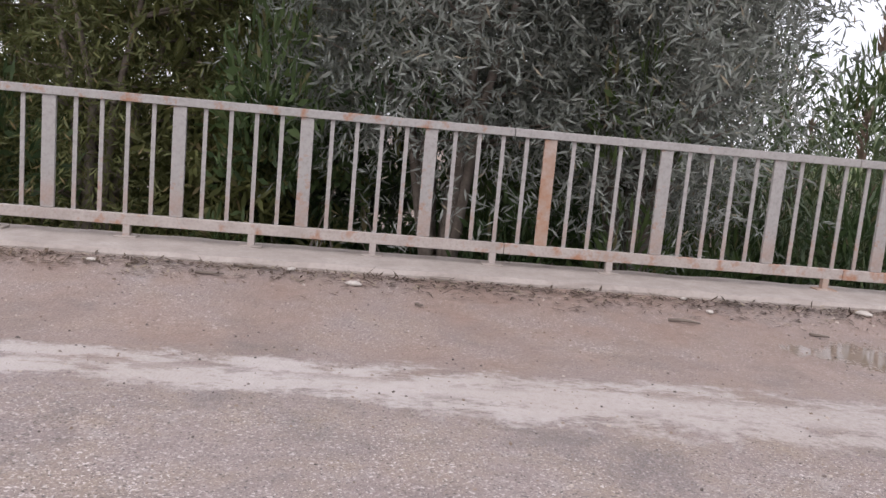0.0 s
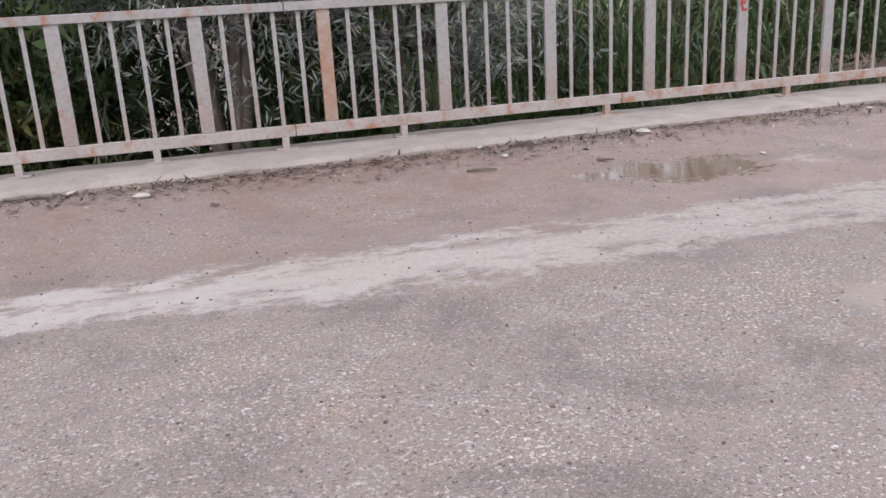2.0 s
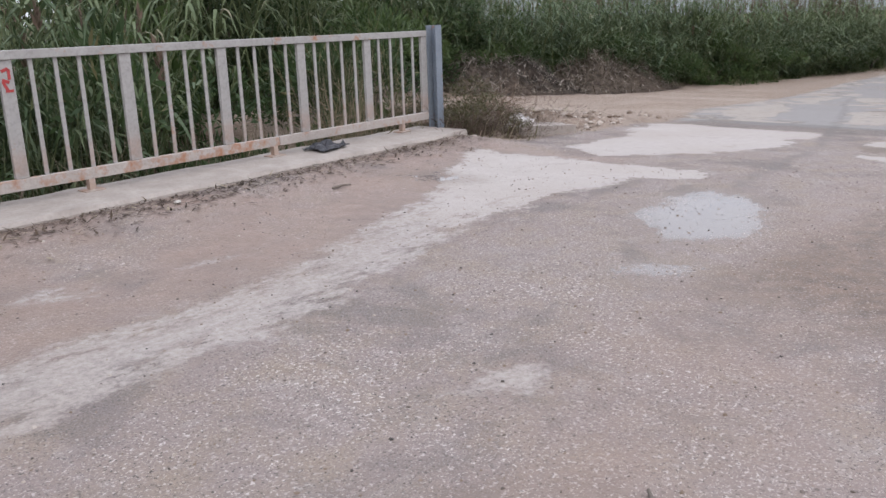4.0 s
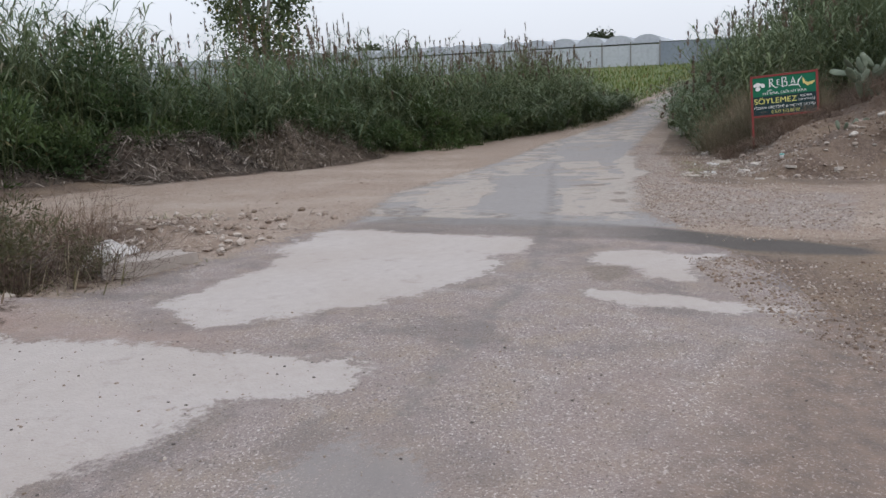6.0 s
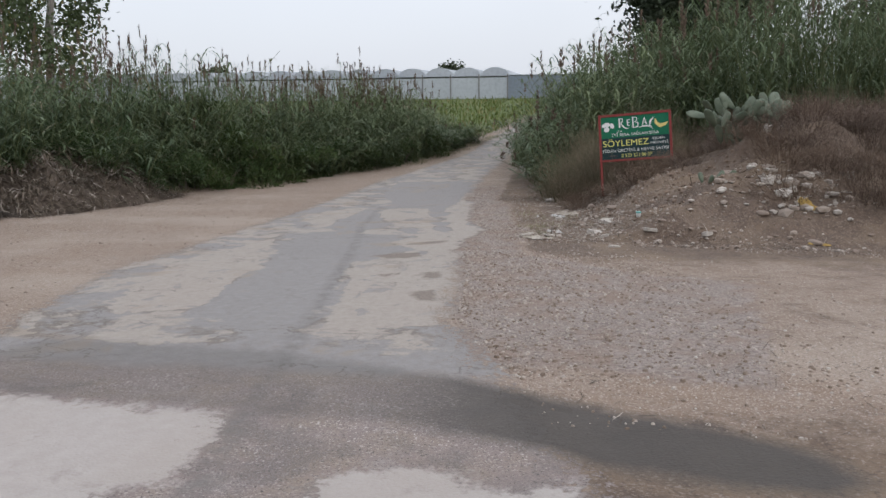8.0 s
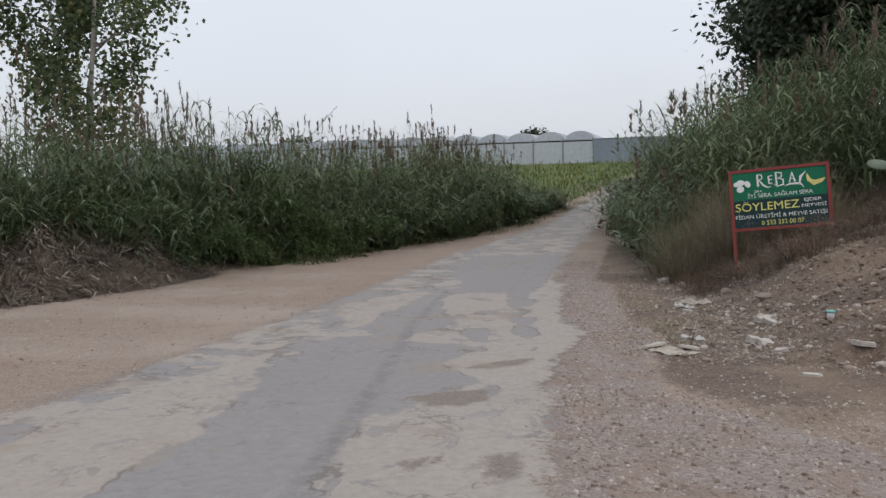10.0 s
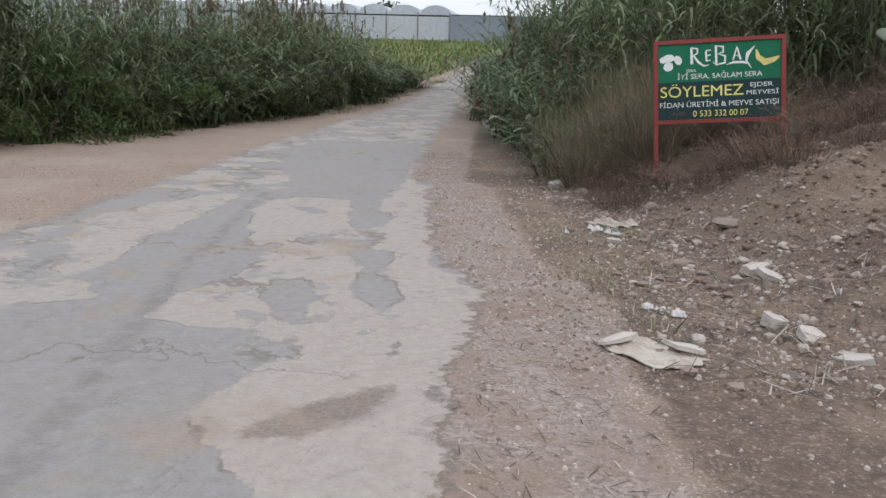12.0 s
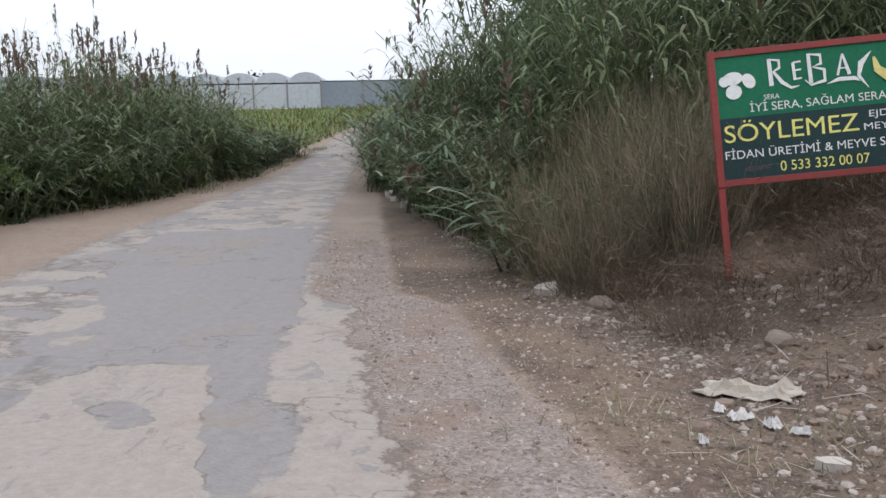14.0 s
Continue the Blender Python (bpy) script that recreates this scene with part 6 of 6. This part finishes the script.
crumpled("yellow_rag", 20.95, -8.05, 0.28, 0.18, 0.08, M_YELLOW, "crumpled yellow plastic sheet among the rubble", "litter", 170, 20)
crumpled("yellow_rag", 20.0, -8.0, 0.26, 0.06, 0.03, M_YELLOW, "strip of yellow plastic on the earth", "litter", 171, 70)
crumpled("rubbish_bag", 7.35, -0.12, 0.42, 0.26, 0.08, M_BLACKBAG, "crumpled black plastic bag on the kerb under the railing", "litter", 172, 10, 0.06)
crumpled("plastic_scrap", 10.45, -0.3, 0.4, 0.3, 0.1, M_WHITE, "crumpled white plastic scrap on the rubble", "litter", 173, 10)
cup = thing("plastic_cup", 21.32, -5.82, float(height(np.array([21.32]), np.array([-5.82]))[0]), "turquoise and white plastic cup on the bank", "litter")
part("cup_body", tube(bmesh.new(), [(0, 0, 0), (0, 0, 0.07)], [0.03, 0.036], 12), M_WHITE, cup)
part("rim", tube(bmesh.new(), [(0, 0, 0.07), (0, 0, 0.088)], [0.04, 0.04], 12), M_TURQ, cup)


def scatter_bits(name, label, n, where, length, width, mat, seed, category="litter"):
    """Dead leaves and twigs lying flat, in one mesh."""
    r = np.random.default_rng(seed)
    x, y = where(r, n)
    n = len(x)
    b = np.stack([x, y, height(x, y) + 0.006 + 0.012 * r.uniform(0, 1, n)], 1)
    way = np.stack([r.normal(0, 1, n), r.normal(0, 1, n), r.normal(0.05, 0.12, n)], 1)
    v, f = blades(b, way, r.uniform(*length, n), r.uniform(*width, n), r.uniform(-0.05, 0.1, n))
    return tagged(mesh_part(name, v, f, mat), label, category, kind="stuff")


def kerb_line(r, n):
    return r.uniform(-6, 9, n), -0.53 - np.abs(r.normal(0, 0.16, n)) - 0.25 * (r.uniform(0, 1, n) < 0.15)


M_DEADLEAF = leaf_material("dead_leaf", (0.06, 0.042, 0.03), (0.14, 0.1, 0.07), (0.3, 0.25, 0.18), 0.12, 0.9, 0.05)
scatter_bits("leaf_litter", "dark dead leaves and twigs along the kerb", 5200, kerb_line, (0.02, 0.09), (0.005, 0.018), M_DEADLEAF, 181)
scatter_bits("leaf_litter", "dry stalks and twigs over the bank", 5200, on_bank, (0.05, 0.32), (0.004, 0.012), M_STRAW, 182)
scatter_bits("leaf_litter", "dry leaves and stalks on the rubble heap", 1500, on_heap, (0.04, 0.25), (0.004, 0.014), M_STRAW, 183)
scatter_bits("leaf_litter", "dry grass scraps on the shoulder", 2200, on_shoulder, (0.03, 0.14), (0.003, 0.007), M_STRAW, 184)


def stick(x, y, length, turn, seed):
    r = np.random.default_rng(seed)
    bm = bmesh.new()
    pts = [(length * (s - 0.5), 0.05 * length * r.normal(), 0.012 + 0.008 * r.uniform()) for s in (0, 0.3, 0.65, 1)]
    tube(bm, pts, [0.009, 0.011, 0.009, 0.005], 6)
    ob = part("stick", bm, M_BARK)
    ob.matrix_basis = pose(x, y, float(height(np.array([x]), np.array([y]))[0]), 0, 0, turn)
    return tagged(ob, "short dark twig lying on the road", "stick", "sticks on the road")


for k, (x, y, L, t) in enumerate([(1.63, -1.19, 0.2, -10), (2.47, -1.31, 0.12, -30), (-1.15, -0.62, 0.3, -15), (-1.4, -0.9, 0.18, -5), (0.13, -0.6, 0.2, -25), (3.63, -5.07, 0.16, 40), (-0.07, -1.26, 0.05, 0), (6.34, -1.27, 0.2, 5), (12.5, 1.6, 0.7, 10)]):
    stick(x, y, L, t, 190 + k)


def grass_tuft(r, label, mat, n, tall, wide):
    e = thing("grass_tuft", 0, 0, 0, label, "grass", "grass tufts")
    a = r.uniform(0, 6.283, n)
    d = wide * np.sqrt(r.uniform(0, 1, n))
    b = np.stack([d * np.cos(a), d * np.sin(a), -0.01 + 0 * a], 1)
    way = np.stack([np.cos(a) * 0.5 + r.normal(0, 0.3, n), np.sin(a) * 0.5 + r.normal(0, 0.3, n), np.ones(n)], 1)
    v, f = blades(b, way, tall * r.uniform(0.5, 1.2, n), r.uniform(0.002, 0.005, n), r.uniform(0.1, 0.7, n))
    tagged(mesh_part("foliage", v, f, mat, e), kind="stuff")
    return e


r = np.random.default_rng(201)
tufts = [grass_tuft(r, "small tuft of green and dry grass", M_GRASS, 70, 0.12, 0.13) for _ in range(3)]
spots = [(21.55, -4.35, 1.6, 1.3), (21.4, -4.5, 1.3, 1.2), (23.0, -4.25, 1.3, 1.0), (23.3, -4.3, 1.2, 0.9), (26.0, -3.6, 1.2, 0.7), (25.4, -3.45, 1.1, 0.6), (22.6, -4.1, 1.0, 0.7), (10.75, -1.05, 1.0, 0.8), (10.5, -0.9, 1.1, 0.8), (12.7, 0.7, 2.2, 1.2), (12.4, 0.9, 1.8, 1.0),
         (9.4, -0.3, 2.0, 2.4), (9.7, -0.55, 2.0, 2.0), (10.0, -0.2, 2.2, 2.6), (9.2, 0.3, 2.5, 3.0), (9.5, 0.7, 2.5, 3.2), (10.3, -0.55, 1.6, 1.5), (24.3, -4.4, 1.2, 0.6), (27.5, -3.9, 1.4, 0.8), (27.0, -3.6, 1.0, 0.6), (24.9, -3.5, 1.0, 0.6)]
for x in np.arange(21.3, 25.6, 0.16):
    spots.append((x + r.uniform(-0.1, 0.1), -4.42 + 0.1 * (x - 21.3) + r.normal(0, 0.09), r.uniform(0.7, 1.2), r.uniform(0.5, 1.0)))
for _ in range(26):
    x = r.uniform(21, 33)
    spots.append((x, float(right_foot(x)) + r.uniform(-0.6, 1.1), r.uniform(0.7, 1.4), r.uniform(0.5, 1.2)))
for _ in range(70):
    x = r.uniform(24, 60)
    spots.append((x, float(left_line(x)) - 0.15 + r.uniform(-0.35, 0.3), r.uniform(1.2, 2.4), r.uniform(1.5, 3.0)))
for _ in range(40):
    x = r.uniform(31, 60)
    spots.append((x, float(right_foot(x)) + r.uniform(-0.2, 0.6), r.uniform(1.2, 2.4), r.uniform(1.5, 3.0)))
spread_copies(tufts, spots, r)
